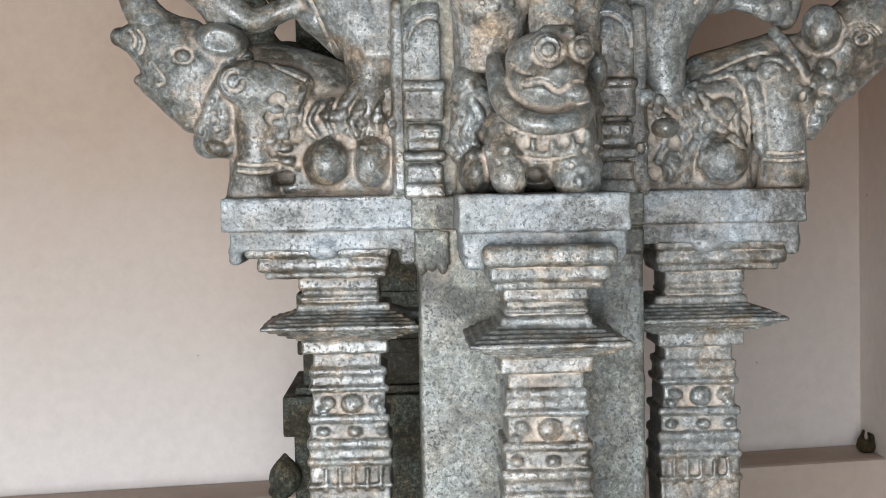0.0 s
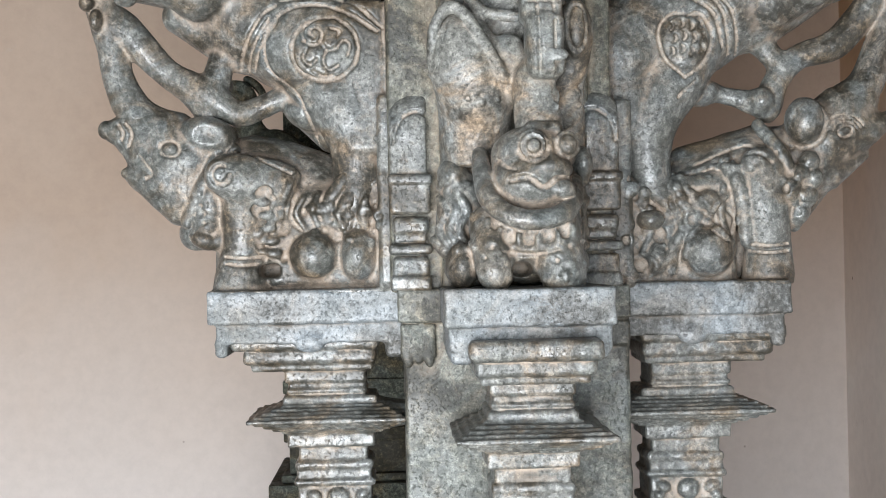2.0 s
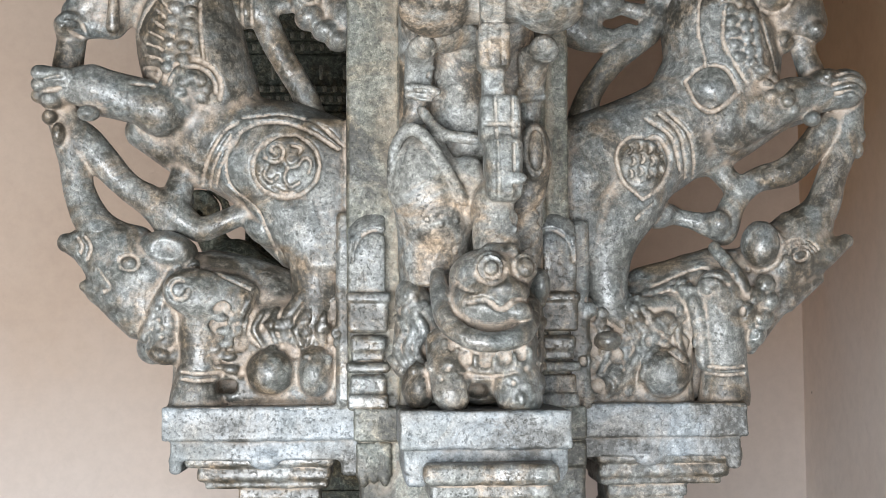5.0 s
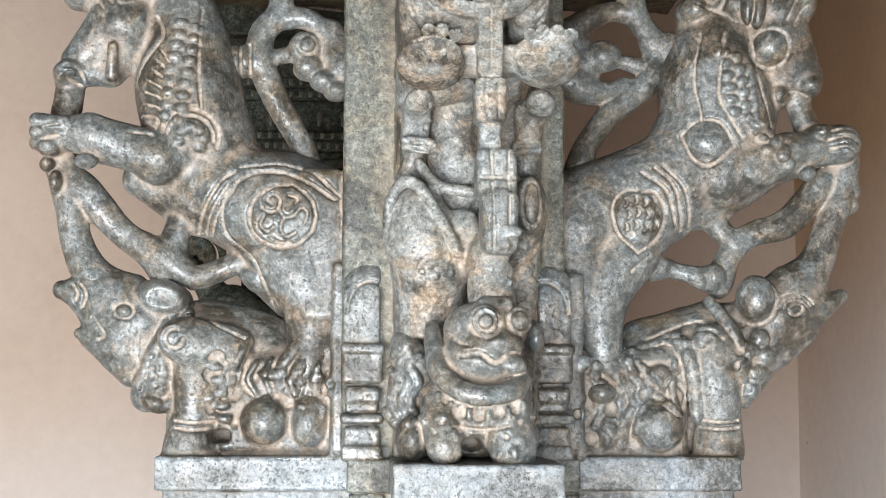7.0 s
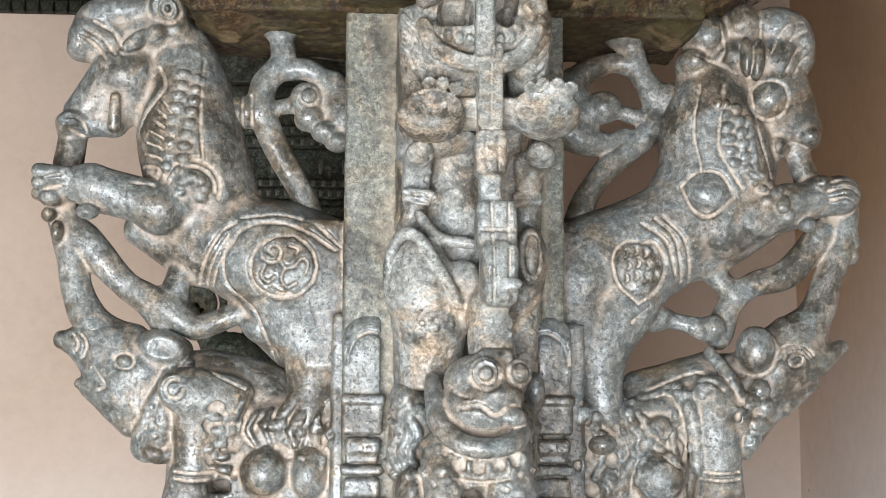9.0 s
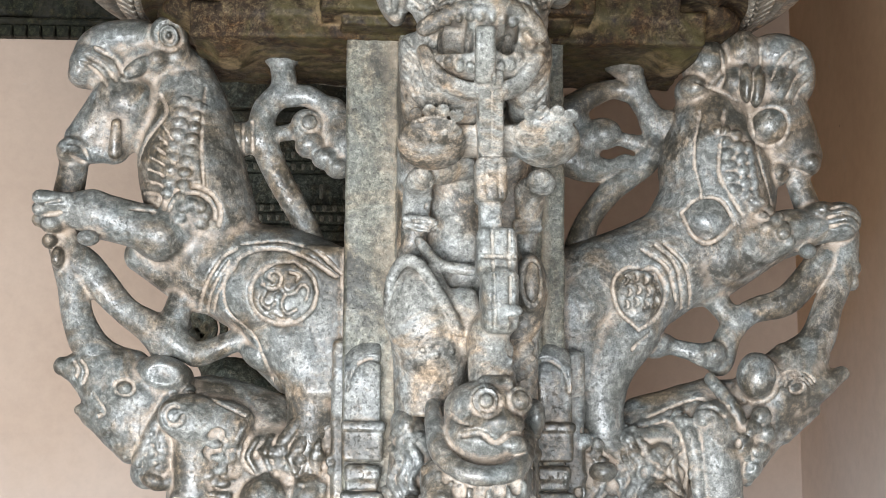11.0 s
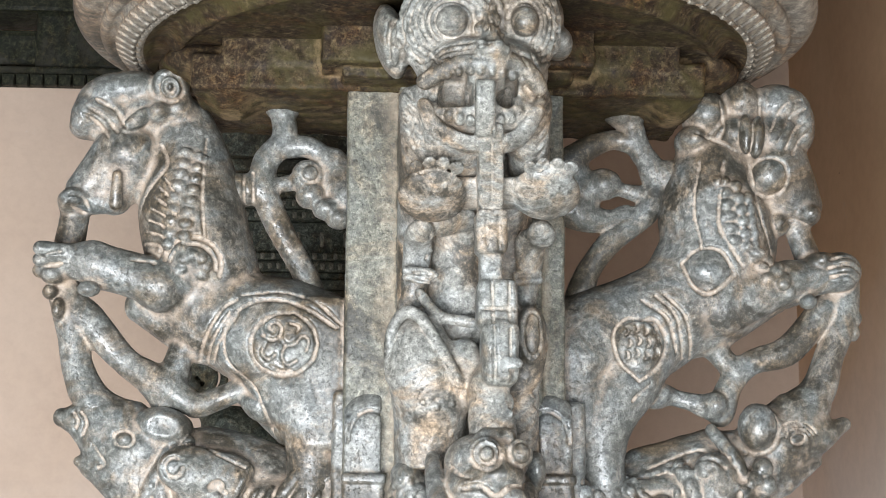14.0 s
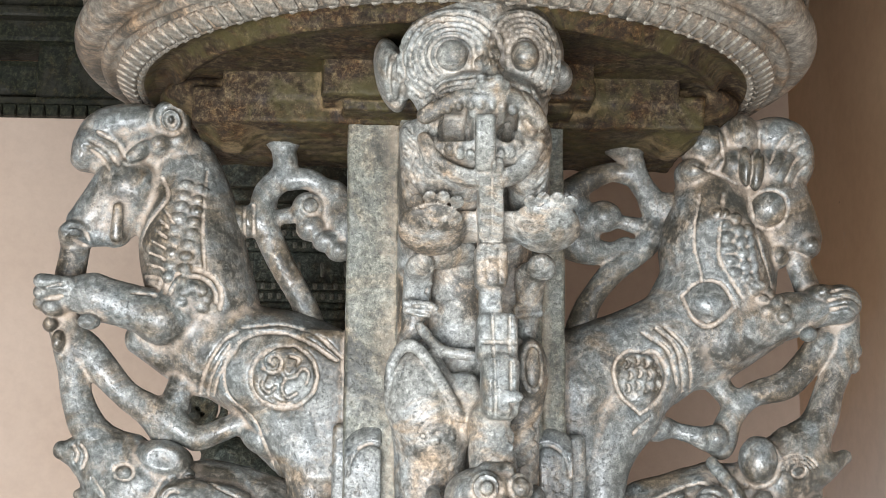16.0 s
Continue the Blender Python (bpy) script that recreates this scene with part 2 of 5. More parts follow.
    def disc(self, c, rx, rz, r=0.004, turn=0.0, k=0.004, cut=False, n=26, start=0.0, sweep=360.0):
        """A raised (or cut) ring line round c in the upright plane."""
        cs, sn = np.cos(radians(turn)), np.sin(radians(turn))
        pts = []
        for i in range(n + 1):
            a = radians(start + sweep * i / n)
            x, z = rx * np.cos(a), rz * np.sin(a)
            pts.append((c[0] + cs * x - sn * z, c[1], c[2] + sn * x + cs * z))
        for p, q in zip(pts, pts[1:]):
            self.limb(p, r, q, r, k, cut)

    def front(self, x, z):
        """The depth at which the stone begins, seen from the front."""
        i, k = (int(round((v - self.lo[a]) / self.h)) for v, a in ((x, 0), (z, 2)))
        if not (0 <= i < self.n[0] and 0 <= k < self.n[2]):
            return None
        col = np.nonzero(self.f[i, :, k] < 0)[0]
        return float(self.ax[1][col[0]]) if len(col) else None

    def draw(self, *pts, r=0.004, lift=0.0, cut=False, k=0.004, n=6):
        """A line chased into the front surface, or raised on it, through pts."""
        p = np.array([(q[0], q[2]) for q in pts], float)
        e = np.vstack([2 * p[0] - p[1], p, 2 * p[-1] - p[-2]])
        line = []
        for i in range(1, len(e) - 2):
            for u in np.arange(n) / n:
                line.append(0.5 * (2 * e[i] + (e[i + 1] - e[i - 1]) * u + (2 * e[i - 1] - 5 * e[i] + 4 * e[i + 1] - e[i + 2]) * u ** 2
                                   + (3 * e[i] - e[i - 1] - 3 * e[i + 1] + e[i + 2]) * u ** 3))
        line.append(p[-1])
        deep = [(q[0], self.front(*q), q[1]) for q in line]
        for a, b in zip(deep, deep[1:]):
            if a[1] is not None and b[1] is not None and abs(a[1] - b[1]) < 0.05:
                self.limb((a[0], a[1] - lift, a[2]), r, (b[0], b[1] - lift, b[2]), r, k, cut)

    def score(self, *pts, r=0.0034, k=0.003, n=6):
        self.draw(*pts, r=r, cut=True, k=k, n=n)

    def stud(self, c, r, k=0.004, cut=False, lift=0.0):
        y = self.front(c[0], c[2])
        if y is not None:
            self.ball((c[0], y - lift, c[2]), r, k, cut)

    def rim(self, c, rx, rz, r=0.004, turn=0.0, cut=False, start=0.0, sweep=360.0, n=9):
        """A ring line on the front surface."""
        cs, sn = np.cos(radians(turn)), np.sin(radians(turn))
        pts = []
        for i in range(n + 1):
            a = radians(start + sweep * i / n)
            x, z = rx * np.cos(a), rz * np.sin(a)
            pts.append((c[0] + cs * x - sn * z, c[1], c[2] + sn * x + cs * z))
        self.draw(*pts, r=r, cut=cut, n=4)

    def skin(self, name):
        """The worn surface of the field as a smooth mesh."""
        f, h = self.f, self.h
        X, Y, Z = self.ax[0][:, None, None], self.ax[1][None, :, None], self.ax[2][None, None, :]
        rng = np.random.default_rng(len(name) * 7 + int(self.n[0]))
        w = 0
        for wave, amp in ((0.11, 1.0), (0.05, 0.7), (0.024, 0.5), (0.013, 0.3)):
            for _ in range(2):
                d = rng.normal(size=3)
                d *= 2 * np.pi / wave / np.linalg.norm(d)
                o = rng.uniform(0, 6, 3)
                w = w + amp * np.sin(d[0] * X + o[0] + 0.8 * np.sin(d[2] * Z * 0.7)) * np.sin(d[1] * Y + o[1] + d[2] * Z + o[2])
        near = np.abs(f) < 0.02
        f = np.where(near, f + self.wear * w, f).astype(np.float32)
        for i in range(3):
            for e in (0, -1):
                s = [slice(None)] * 3
                s[i] = e
                f[tuple(s)] = np.maximum(f[tuple(s)], 0.5 * h)
        ins = f < 0
        m = np.zeros(np.array(f.shape) - 1, np.int8)
        corners = [(i, j, k) for i in (0, 1) for j in (0, 1) for k in (0, 1)]
        for i, j, k in corners:
            m += ins[i:f.shape[0] - 1 + i, j:f.shape[1] - 1 + j, k:f.shape[2] - 1 + k]
        ci, cj, ck = np.nonzero((m > 0) & (m < 8))
        ids = np.full(m.shape, -1, np.int32)
        ids[ci, cj, ck] = np.arange(len(ci))
        val = {c: f[ci + c[0], cj + c[1], ck + c[2]] for c in corners}
        total, count = np.zeros((len(ci), 3), np.float32), np.zeros(len(ci), np.float32)
        for a in corners:
            for axis in range(3):
                if a[axis]:
                    continue
                b = list(a)
                b[axis] = 1
                va, vb = val[a], val[tuple(b)]
                x = (va < 0) != (vb < 0)
                t = np.where(x, va / np.where(x, va - vb, 1), 0)
                p = np.tile(np.array(a, np.float32), (len(ci), 1))
                p[:, axis] = t
                total += p * x[:, None]
                count += x
        place = total / count[:, None] + np.stack([ci, cj, ck], 1)
        verts = self.lo + h * place
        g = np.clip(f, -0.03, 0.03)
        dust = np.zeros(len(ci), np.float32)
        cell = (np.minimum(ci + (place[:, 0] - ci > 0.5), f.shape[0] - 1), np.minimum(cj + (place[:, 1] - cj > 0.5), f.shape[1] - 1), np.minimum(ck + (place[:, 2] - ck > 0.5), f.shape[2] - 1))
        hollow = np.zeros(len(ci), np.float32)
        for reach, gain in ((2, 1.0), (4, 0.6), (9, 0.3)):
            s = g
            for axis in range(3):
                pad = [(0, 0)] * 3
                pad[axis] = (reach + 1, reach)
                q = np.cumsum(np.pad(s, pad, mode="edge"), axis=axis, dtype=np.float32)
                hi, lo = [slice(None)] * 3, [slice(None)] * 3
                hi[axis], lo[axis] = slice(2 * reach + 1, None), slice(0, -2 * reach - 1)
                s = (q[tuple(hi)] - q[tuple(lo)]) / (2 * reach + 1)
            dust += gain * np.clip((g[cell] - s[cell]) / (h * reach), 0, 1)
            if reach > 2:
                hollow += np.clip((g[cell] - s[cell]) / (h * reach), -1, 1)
        quads = []
        for axis in range(3):
            u, v = [(1, 2), (2, 0), (0, 1)][axis]
            a = [slice(None)] * 3
            b = [slice(None)] * 3
            a[axis], b[axis] = slice(0, -1), slice(1, None)
            flip = ins[tuple(a)] != ins[tuple(b)]
            e = np.stack(np.nonzero(flip), 1)
            e = e[(e[:, u] > 0) & (e[:, v] > 0) & (e[:, u] < f.shape[u] - 1) & (e[:, v] < f.shape[v] - 1)]
            out = ins[e[:, 0], e[:, 1], e[:, 2]]
            q = []
            for du, dv in ((1, 1), (0, 1), (0, 0), (1, 0)):
                c = e.copy()
                c[:, u] -= du
                c[:, v] -= dv
                q.append(ids[c[:, 0], c[:, 1], c[:, 2]])
            q = np.stack(q, 1)
            q[~out] = q[~out][:, ::-1]
            quads.append(q)
        quads = np.concatenate(quads)
        me = bpy.data.meshes.new(name)
        me.vertices.add(len(verts))
        me.vertices.foreach_set("co", verts.astype(np.float32).ravel())
        me.loops.add(4 * len(quads))
        me.loops.foreach_set("vertex_index", quads.ravel().astype(np.int32))
        me.polygons.add(len(quads))
        me.polygons.foreach_set("loop_start", np.arange(0, 4 * len(quads), 4, dtype=np.int32))
        me.polygons.foreach_set("use_smooth", np.ones(len(quads), bool))
        me.update(calc_edges=True)
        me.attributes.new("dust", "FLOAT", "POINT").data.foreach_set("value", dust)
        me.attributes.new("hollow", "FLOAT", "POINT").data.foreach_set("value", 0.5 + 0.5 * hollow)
        return me


# ---------------------------------------------------------------- the setting
def setting(name, mesh, mat, label, category):
    mesh.materials.append(mat)
    return tagged(new(name, mesh), label, category, kind="structure")


setting("floor", block("floor", (-4.2, -9, -0.2), (4.2, 2.5, 0.0)), PAVING, "worn grey stone floor of the pillared hall", "floor")
rear = pose(0, 1.845, 0, 0, 0, 10.9)
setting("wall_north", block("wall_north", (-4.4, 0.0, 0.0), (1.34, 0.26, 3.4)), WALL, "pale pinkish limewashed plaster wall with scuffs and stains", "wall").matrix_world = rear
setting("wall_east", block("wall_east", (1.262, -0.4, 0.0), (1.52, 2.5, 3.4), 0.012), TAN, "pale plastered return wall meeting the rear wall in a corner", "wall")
# Side walls and ceiling are unseen, added so daylight enters only from the front.
setting("wall_west", block("wall_west", (-4.4, -3.2, 0.0), (-4.2, 1.98, 3.6)), WALL, "pale limewashed plaster side wall, added out of view", "wall")
setting("wall_side", block("wall_side", (4.2, -3.2, 0.0), (4.4, 1.98, 3.6)), TAN, "tan plastered side wall, added out of view", "wall")
# Reaches far forward to block direct sun from the pillar.
setting("ceiling", block("ceiling", (-4.4, -3.2, 3.4), (4.4, 2.5, 3.6)), BEAM, "dark ceiling slab, added out of view to keep sun off the pillar", "ceiling")
setting("ground", block("ground", (-300, -600, -0.35), (300, -9, -0.22)), PAVING, "grey stone paved courtyard ground", "ground")


# ---------------------------------------------------------------- the carved pillar
pillar = tagged(new("carved_pillar"), "grey-green stone pillar carved with horses, elephants and a lion", "pillar", kind="thing")


def chips(c, x0, x1, z0, z1, count, low=0.004, high=0.011):
    """Small lumps and hollows of rough, undercut carving over a patch of the front."""
    for i in range(count):
        p = (random.uniform(x0, x1), 0, random.uniform(z0, z1))
        r = random.uniform(low, high)
        c.stud(p, (r * random.uniform(0.8, 1.6), r * 0.7, r * random.uniform(0.8, 1.6)), cut=i % 3 == 0)


def bands(c, at, out):
    """A moulded baluster under a bracket shelf. at: its middle in plan; out: the way it leans from the shaft."""
    ox, oy = out

    def level(top, low, outer, inner, across, edge=0.004):
        a = (at[0] - ox * inner - abs(oy) * across, at[1] - oy * inner - abs(ox) * across, low)
        b = (at[0] + ox * outer + abs(oy) * across, at[1] + oy * outer + abs(ox) * across, top)
        c.slab(a, b, edge, 0.003)

    level(1.430, 1.398, 0.178, 0.080, 0.100, 0.010)
    level(1.400, 1.374, 0.156, 0.075, 0.092, 0.009)
    level(1.378, 1.362, 0.142, 0.070, 0.083, 0.005)
    level(1.366, 1.340, 0.086, 0.055, 0.066)
    level(1.344, 1.316, 0.080, 0.055, 0.062)
    level(1.330, 1.322, 0.084, 0.058, 0.066)
    level(1.318, 1.298, 0.090, 0.075, 0.070, 0.006)
    for i in range(9):
        u = (i + 0.5) / 9
        reach = 0.066 * (1 - abs(2 * u - 1) ** 1.15)
        level(1.302 - 0.048 * u + 0.004, 1.302 - 0.048 * u - 0.004, 0.084 + reach, 0.080 + 0.7 * reach, 0.070 + 0.8 * reach, 0.002)
    level(1.256, 1.228, 0.082, 0.070, 0.072)
    level(1.232, 1.200, 0.064, 0.056, 0.060)
    level(1.204, 1.188, 0.071, 0.066, 0.066, 0.006)
    level(1.192, 1.164, 0.068, 0.062, 0.063)
    level(1.172, 1.160, 0.073, 0.069, 0.068, 0.005)
    level(1.164, 1.104, 0.066, 0.062, 0.061)
    level(1.121, 1.106, 0.075, 0.071, 0.070, 0.005)
    level(1.108, 1.070, 0.070, 0.066, 0.065)
    level(1.078, 1.060, 0.077, 0.073, 0.072, 0.006)
    level(1.064, 1.040, 0.073, 0.069, 0.068)
    level(1.044, 1.030, 0.077, 0.073, 0.072, 0.005)
    level(1.034, 0.900, 0.073, 0.069, 0.068)
    level(1.000, 0.990, 0.077, 0.073, 0.072)
    face = (at[0] + 0.004, at[1] - (0.062 if ox else 0.066))
    c.ball((face[0], face[1], 1.139), (0.020, 0.011, 0.019), 0.003)
    for s in (-1, 1):
        c.ball((face[0] + 0.042 * s, face[1], 1.143), (0.013, 0.009, 0.010), 0.003, turn=30 * s)
        c.ball((face[0] + 0.050 * s, face[1], 1.128), (0.010, 0.008, 0.008), 0.003)
        c.ball((face[0] + 0.052 * s, face[1] - 0.004, 1.091), (0.011, 0.008, 0.008), 0.003)
    c.ball((face[0] + 0.004, face[1] - 0.004, 1.090), (0.012, 0.009, 0.009), 0.003)
    for i in range(5):
        c.slab((face[0] - 0.052 + 0.024 * i, face[1] - 0.010, 0.985), (face[0] - 0.044 + 0.024 * i, face[1] - 0.003, 1.028), 0.002, 0.003)


# shaft: lower length with the corner blocks of the shelf, and the upper length
c = Clay((-0.22, -0.20, 0.86), (0.25, 0.20, 1.515), 0.004, 0.0006)
c.slab((-0.168, -0.16, 0.80), (0.214, 0.16, 1.46), 0.006)
c.slab((-0.178, -0.182, 1.446), (0.214, 0.15, 1.503), 0.004)
c.slab((-0.174, -0.172, 1.385), (-0.115, 0.12, 1.443), 0.004)
for x, d in ((-0.162, 0.018), (-0.144, 0.010), (-0.126, 0.016)):
    c.ball((x, -0.166, 1.385), (0.009, 0.008, d), 0.003)
c.slab((0.15, -0.168, 1.400), (0.214, 0.12, 1.443), 0.004)
part("lower_shaft", c.skin("lower_shaft"), SHAFT, pillar, "square grey-green stone shaft with mottled, pitted faces")
c = Clay((-0.22, -0.20, 1.495), (0.25, 0.20, 2.47), 0.005, 0.0006)
c.slab((-0.189, -0.16, 1.45), (0.191, 0.16, 2.50), 0.006)
c.slab((-0.100, -0.172, 1.45), (0.150, -0.10, 2.50), 0.004)
part("upper_shaft", c.skin("upper_shaft"), UPPER, pillar, "olive-grey granular stone upper shaft")

# corner pilasters beside the lion
for s, name in ((-1, "corner_pilaster"), (1, "corner_pilaster")):
    x0, x1 = (-0.187, -0.120) if s < 0 else (0.135, 0.201)
    c = Clay((x0 - 0.02, -0.22, 1.49), (x1 + 0.02, -0.14, 1.86), 0.003)
    c.slab((x0, -0.178, 1.690), (x1, -0.13, 1.790), 0.006)
    c.ball((-0.144 if s < 0 else 0.160, -0.150, 1.770), (0.055, 0.030, 0.062), 0.006)
    c.slab((x0 - 0.02, -0.22, 1.49), (x0 if s < 0 else x0 + 0.006, -0.14, 1.86), 0.002, 0.003, True)
    c.slab((x1 if s > 0 else x1 - 0.004, -0.22, 1.49), (x1 + 0.02, -0.14, 1.86), 0.002, 0.003, True)
    c.slab((x0, -0.186, 1.628), (x1, -0.13, 1.684), 0.006)
    c.slab((x0 - 0.004, -0.190, 1.678), (x1 + 0.004, -0.13, 1.694), 0.004)
    c.slab((x0 + 0.003, -0.182, 1.594), (x1 - 0.003, -0.13, 1.622), 0.008)
    c.slab((x0 + 0.006, -0.176, 1.580), (x1 - 0.006, -0.13, 1.600), 0.004)
    c.slab((x0 - 0.003, -0.188, 1.560), (x1 + 0.003, -0.13, 1.578), 0.006)
    c.slab((x0 + 0.003, -0.178, 1.520), (x1 - 0.003, -0.13, 1.556), 0.006)
    c.slab((x0, -0.186, 1.500), (x1, -0.13, 1.524), 0.004)
    c.rim(((x0 + x1) / 2 - 0.012 * s, 0, 1.745), 0.038, 0.055, 0.0022, cut=True, start=0 if s < 0 else 0, sweep=180)
    part(name, c.skin(name), STONE, pillar, "slim moulded corner pilaster with an arched leaf panel")

# the three bracket shelves and their balusters
for s in (-1, 1):
    m = 0.0 if s < 0 else 0.012
    c = Clay((-0.52, -0.15, 1.38) if s < 0 else (0.17, -0.15, 1.38), (-0.165, 0.15, 1.52) if s < 0 else (0.53, 0.15, 1.52), 0.003, 0.0006)
    c.slab((0.16 * s, -0.128, 1.446), (0.503 * s, 0.128, 1.504), 0.005)
    c.slab((0.16 * s, -0.118, 1.412), (0.490 * s, 0.118, 1.452), 0.004)
    c.slab((0.47 * s, -0.116, 1.390), (0.492 * s, 0.116, 1.420), 0.009, 0.010)
    c.ball((0.330 * s, -0.112, 1.412), (0.026, 0.010, 0.016), 0.006)
    c.slab((0.16 * s, -0.116, 1.385), (0.200 * s, 0.116, 1.430), 0.008, 0.012)
    part("bracket_shelf", c.skin("bracket_shelf"), SLAB, pillar, "flat stone bracket shelf with a moulded lower lip")
    at = (-0.292, 0.0) if s < 0 else (0.322, 0.0)
    c = Clay((at[0] - (0.195 if s < 0 else 0.13), -0.15, 0.93), (at[0] + (0.13 if s < 0 else 0.195), 0.15, 1.44), 0.003, 0.0006)
    bands(c, at, (s, 0))
    c.slab((at[0] - 0.02 * s, -0.05, 1.262), (at[0] - 0.14 * s, 0.05, 1.298), 0.012, 0.02)
    part("baluster", c.skin("baluster"), STONE, pillar, "slender moulded stone baluster with ringed bands")
    lower = block("baluster_foot", (at[0] - 0.073, -0.07, 0.12), (at[0] + 0.073, 0.07, 0.93), 0.006)
    part("baluster_foot", lower, SHAFT, pillar)

c = Clay((-0.12, -0.47, 1.38), (0.19, -0.14, 1.52), 0.003, 0.0006)
c.slab((-0.108, -0.445, 1.448), (0.152, -0.12, 1.506), 0.005)
c.slab((-0.102, -0.436, 1.412), (0.146, -0.12, 1.454), 0.005)
c.slab((-0.100, -0.432, 1.392), (-0.066, -0.12, 1.420), 0.009, 0.010)
c.slab((0.112, -0.432, 1.398), (0.142, -0.12, 1.420), 0.009, 0.010)
c.ball((0.040, -0.428, 1.408), (0.026, 0.010, 0.014), 0.006)
part("bracket_shelf", c.skin("bracket_shelf"), SLAB, pillar, "flat stone bracket shelf with a moulded lower lip")
c = Clay((-0.13, -0.53, 0.93), (0.18, -0.14, 1.44), 0.003, 0.0006)
bands(c, (0.026, -0.315), (0, -1))
part("baluster", c.skin("baluster"), STONE, pillar, "slender moulded stone baluster with ringed bands")
part("baluster_foot", block("baluster_foot", (-0.045, -0.385, 0.12), (0.097, -0.245, 0.93), 0.006), SHAFT, pillar)
part("shaft_foot", block("shaft_foot", (-0.168, -0.16, 0.12), (0.214, 0.16, 0.861), 0.006), SHAFT, pillar)
part("base_slab", block("base_slab", (-0.55, -0.55, 0.0), (0.55, 0.45, 0.125), 0.012), SHAFT, pillar)


# ---------------------------------------------------------------- rearing horse over the elephant, one side
c = Clay((-0.76, -0.15, 1.58), (-0.175, 0.13, 2.47), 0.0026)
c.vine(((-0.488, 0.000, 2.325), 0.050), ((-0.477, 0.000, 2.224), 0.080), ((-0.466, 0.000, 2.129), 0.092), ((-0.427, 0.000, 2.036), 0.080), k=0.015)
c.ball((-0.585, -0.020, 2.271), (0.058, 0.062, 0.052), 0.012)
c.limb((-0.602, -0.020, 2.270), 0.052, (-0.665, -0.020, 2.201), 0.034, 0.015)
c.limb((-0.575, -0.020, 2.250), 0.050, (-0.608, -0.020, 2.186), 0.028, 0.015)
c.ball((-0.681, -0.025, 2.182), (0.030, 0.045, 0.022), 0.006, turn=15)
c.ball((-0.689, -0.025, 2.169), (0.018, 0.040, 0.014), 0.005)
c.limb((-0.664, -0.020, 2.185), 0.030, (-0.618, -0.020, 2.176), 0.018, 0.008)
c.limb((-0.598, -0.075, 2.219), 0.010, (-0.601, -0.060, 2.170), 0.012, 0.004)
c.limb((-0.680, -0.010, 2.166), 0.026, (-0.690, -0.010, 2.093), 0.027, 0.008)
c.ball((-0.629, -0.010, 2.377), (0.062, 0.060, 0.042), 0.012, turn=25)
c.ball((-0.577, -0.010, 2.388), (0.060, 0.060, 0.038), 0.012)
c.ball((-0.659, -0.020, 2.341), (0.040, 0.055, 0.034), 0.008, turn=60)
c.ball((-0.670, -0.020, 2.317), (0.026, 0.045, 0.020), 0.006)
c.ball((-0.621, -0.010, 2.331), (0.060, 0.058, 0.040), 0.012)
c.ball((-0.550, -0.010, 2.346), (0.060, 0.058, 0.045), 0.012)
c.ball((-0.514, -0.040, 2.391), (0.035, 0.050, 0.036), 0.006)
c.ball((-0.530, -0.040, 2.339), (0.030, 0.045, 0.020), 0.006, turn=20)
c.ball((-0.497, -0.020, 2.352), (0.030, 0.055, 0.035), 0.010)
c.ball((-0.569, -0.065, 2.320), (0.034, 0.022, 0.015), 0.003, turn=42)
c.ball((-0.459, -0.050, 2.075), (0.050, 0.055, 0.046), 0.012)
c.limb((-0.493, -0.045, 2.029), 0.050, (-0.516, -0.060, 2.022), 0.046, 0.02)
c.limb((-0.511, -0.062, 2.025), 0.042, (-0.636, -0.062, 2.063), 0.038, 0.012)
c.limb((-0.636, -0.062, 2.063), 0.036, (-0.697, -0.055, 2.066), 0.030, 0.010)
c.limb((-0.515, 0.050, 2.042), 0.042, (-0.716, 0.040, 2.080), 0.034, 0.012)
for i in range(3):
    c.limb((-0.678, -0.080, 2.077), 0.014, (-0.722 - 0.004 * i, -0.075 + 0.02 * (i - 1), 2.082 - 0.017 * i), 0.013, 0.004)
c.ball((-0.705, -0.055, 2.040), (0.022, 0.035, 0.018), 0.006)
c.ball((-0.637, -0.085, 2.012), (0.020, 0.018, 0.014), 0.004)
c.ball((-0.710, -0.050, 2.011), (0.014, 0.025, 0.014), 0.004)
c.ball((-0.695, -0.050, 1.981), (0.012, 0.022, 0.020), 0.004)
c.vine(((-0.462, 0.000, 2.010), 0.062), ((-0.384, 0.000, 1.964), 0.082), ((-0.302, 0.000, 1.940), 0.098), ((-0.241, 0.000, 1.930), 0.085), k=0.02)
c.ball((-0.320, -0.035, 1.926), (0.090, 0.070, 0.082), 0.015)
c.limb((-0.558, 0.000, 1.993), 0.030, (-0.455, 0.000, 1.943), 0.050, 0.02)
c.slab((-0.265, 0.050, 2.003), (-0.184, -0.115, 1.731), 0.02, 0.02)
c.slab((-0.1895, -0.159, 1.5), (-0.15, 0.159, 2.40), 0.003, 0.006)
c.vine(((-0.328, -0.050, 1.879), 0.045), ((-0.267, -0.060, 1.820), 0.050), ((-0.244, -0.060, 1.761), 0.042), ((-0.242, -0.060, 1.712), 0.036), ((-0.242, -0.060, 1.686), 0.036), ((-0.253, -0.070, 1.646), 0.030), k=0.015)
c.limb((-0.257, -0.085, 1.641), 0.015, (-0.283, -0.090, 1.617), 0.010, 0.004)
c.limb((-0.248, -0.085, 1.641), 0.015, (-0.263, -0.090, 1.607), 0.010, 0.004)
c.limb((-0.238, -0.085, 1.641), 0.014, (-0.244, -0.090, 1.602), 0.010, 0.004)
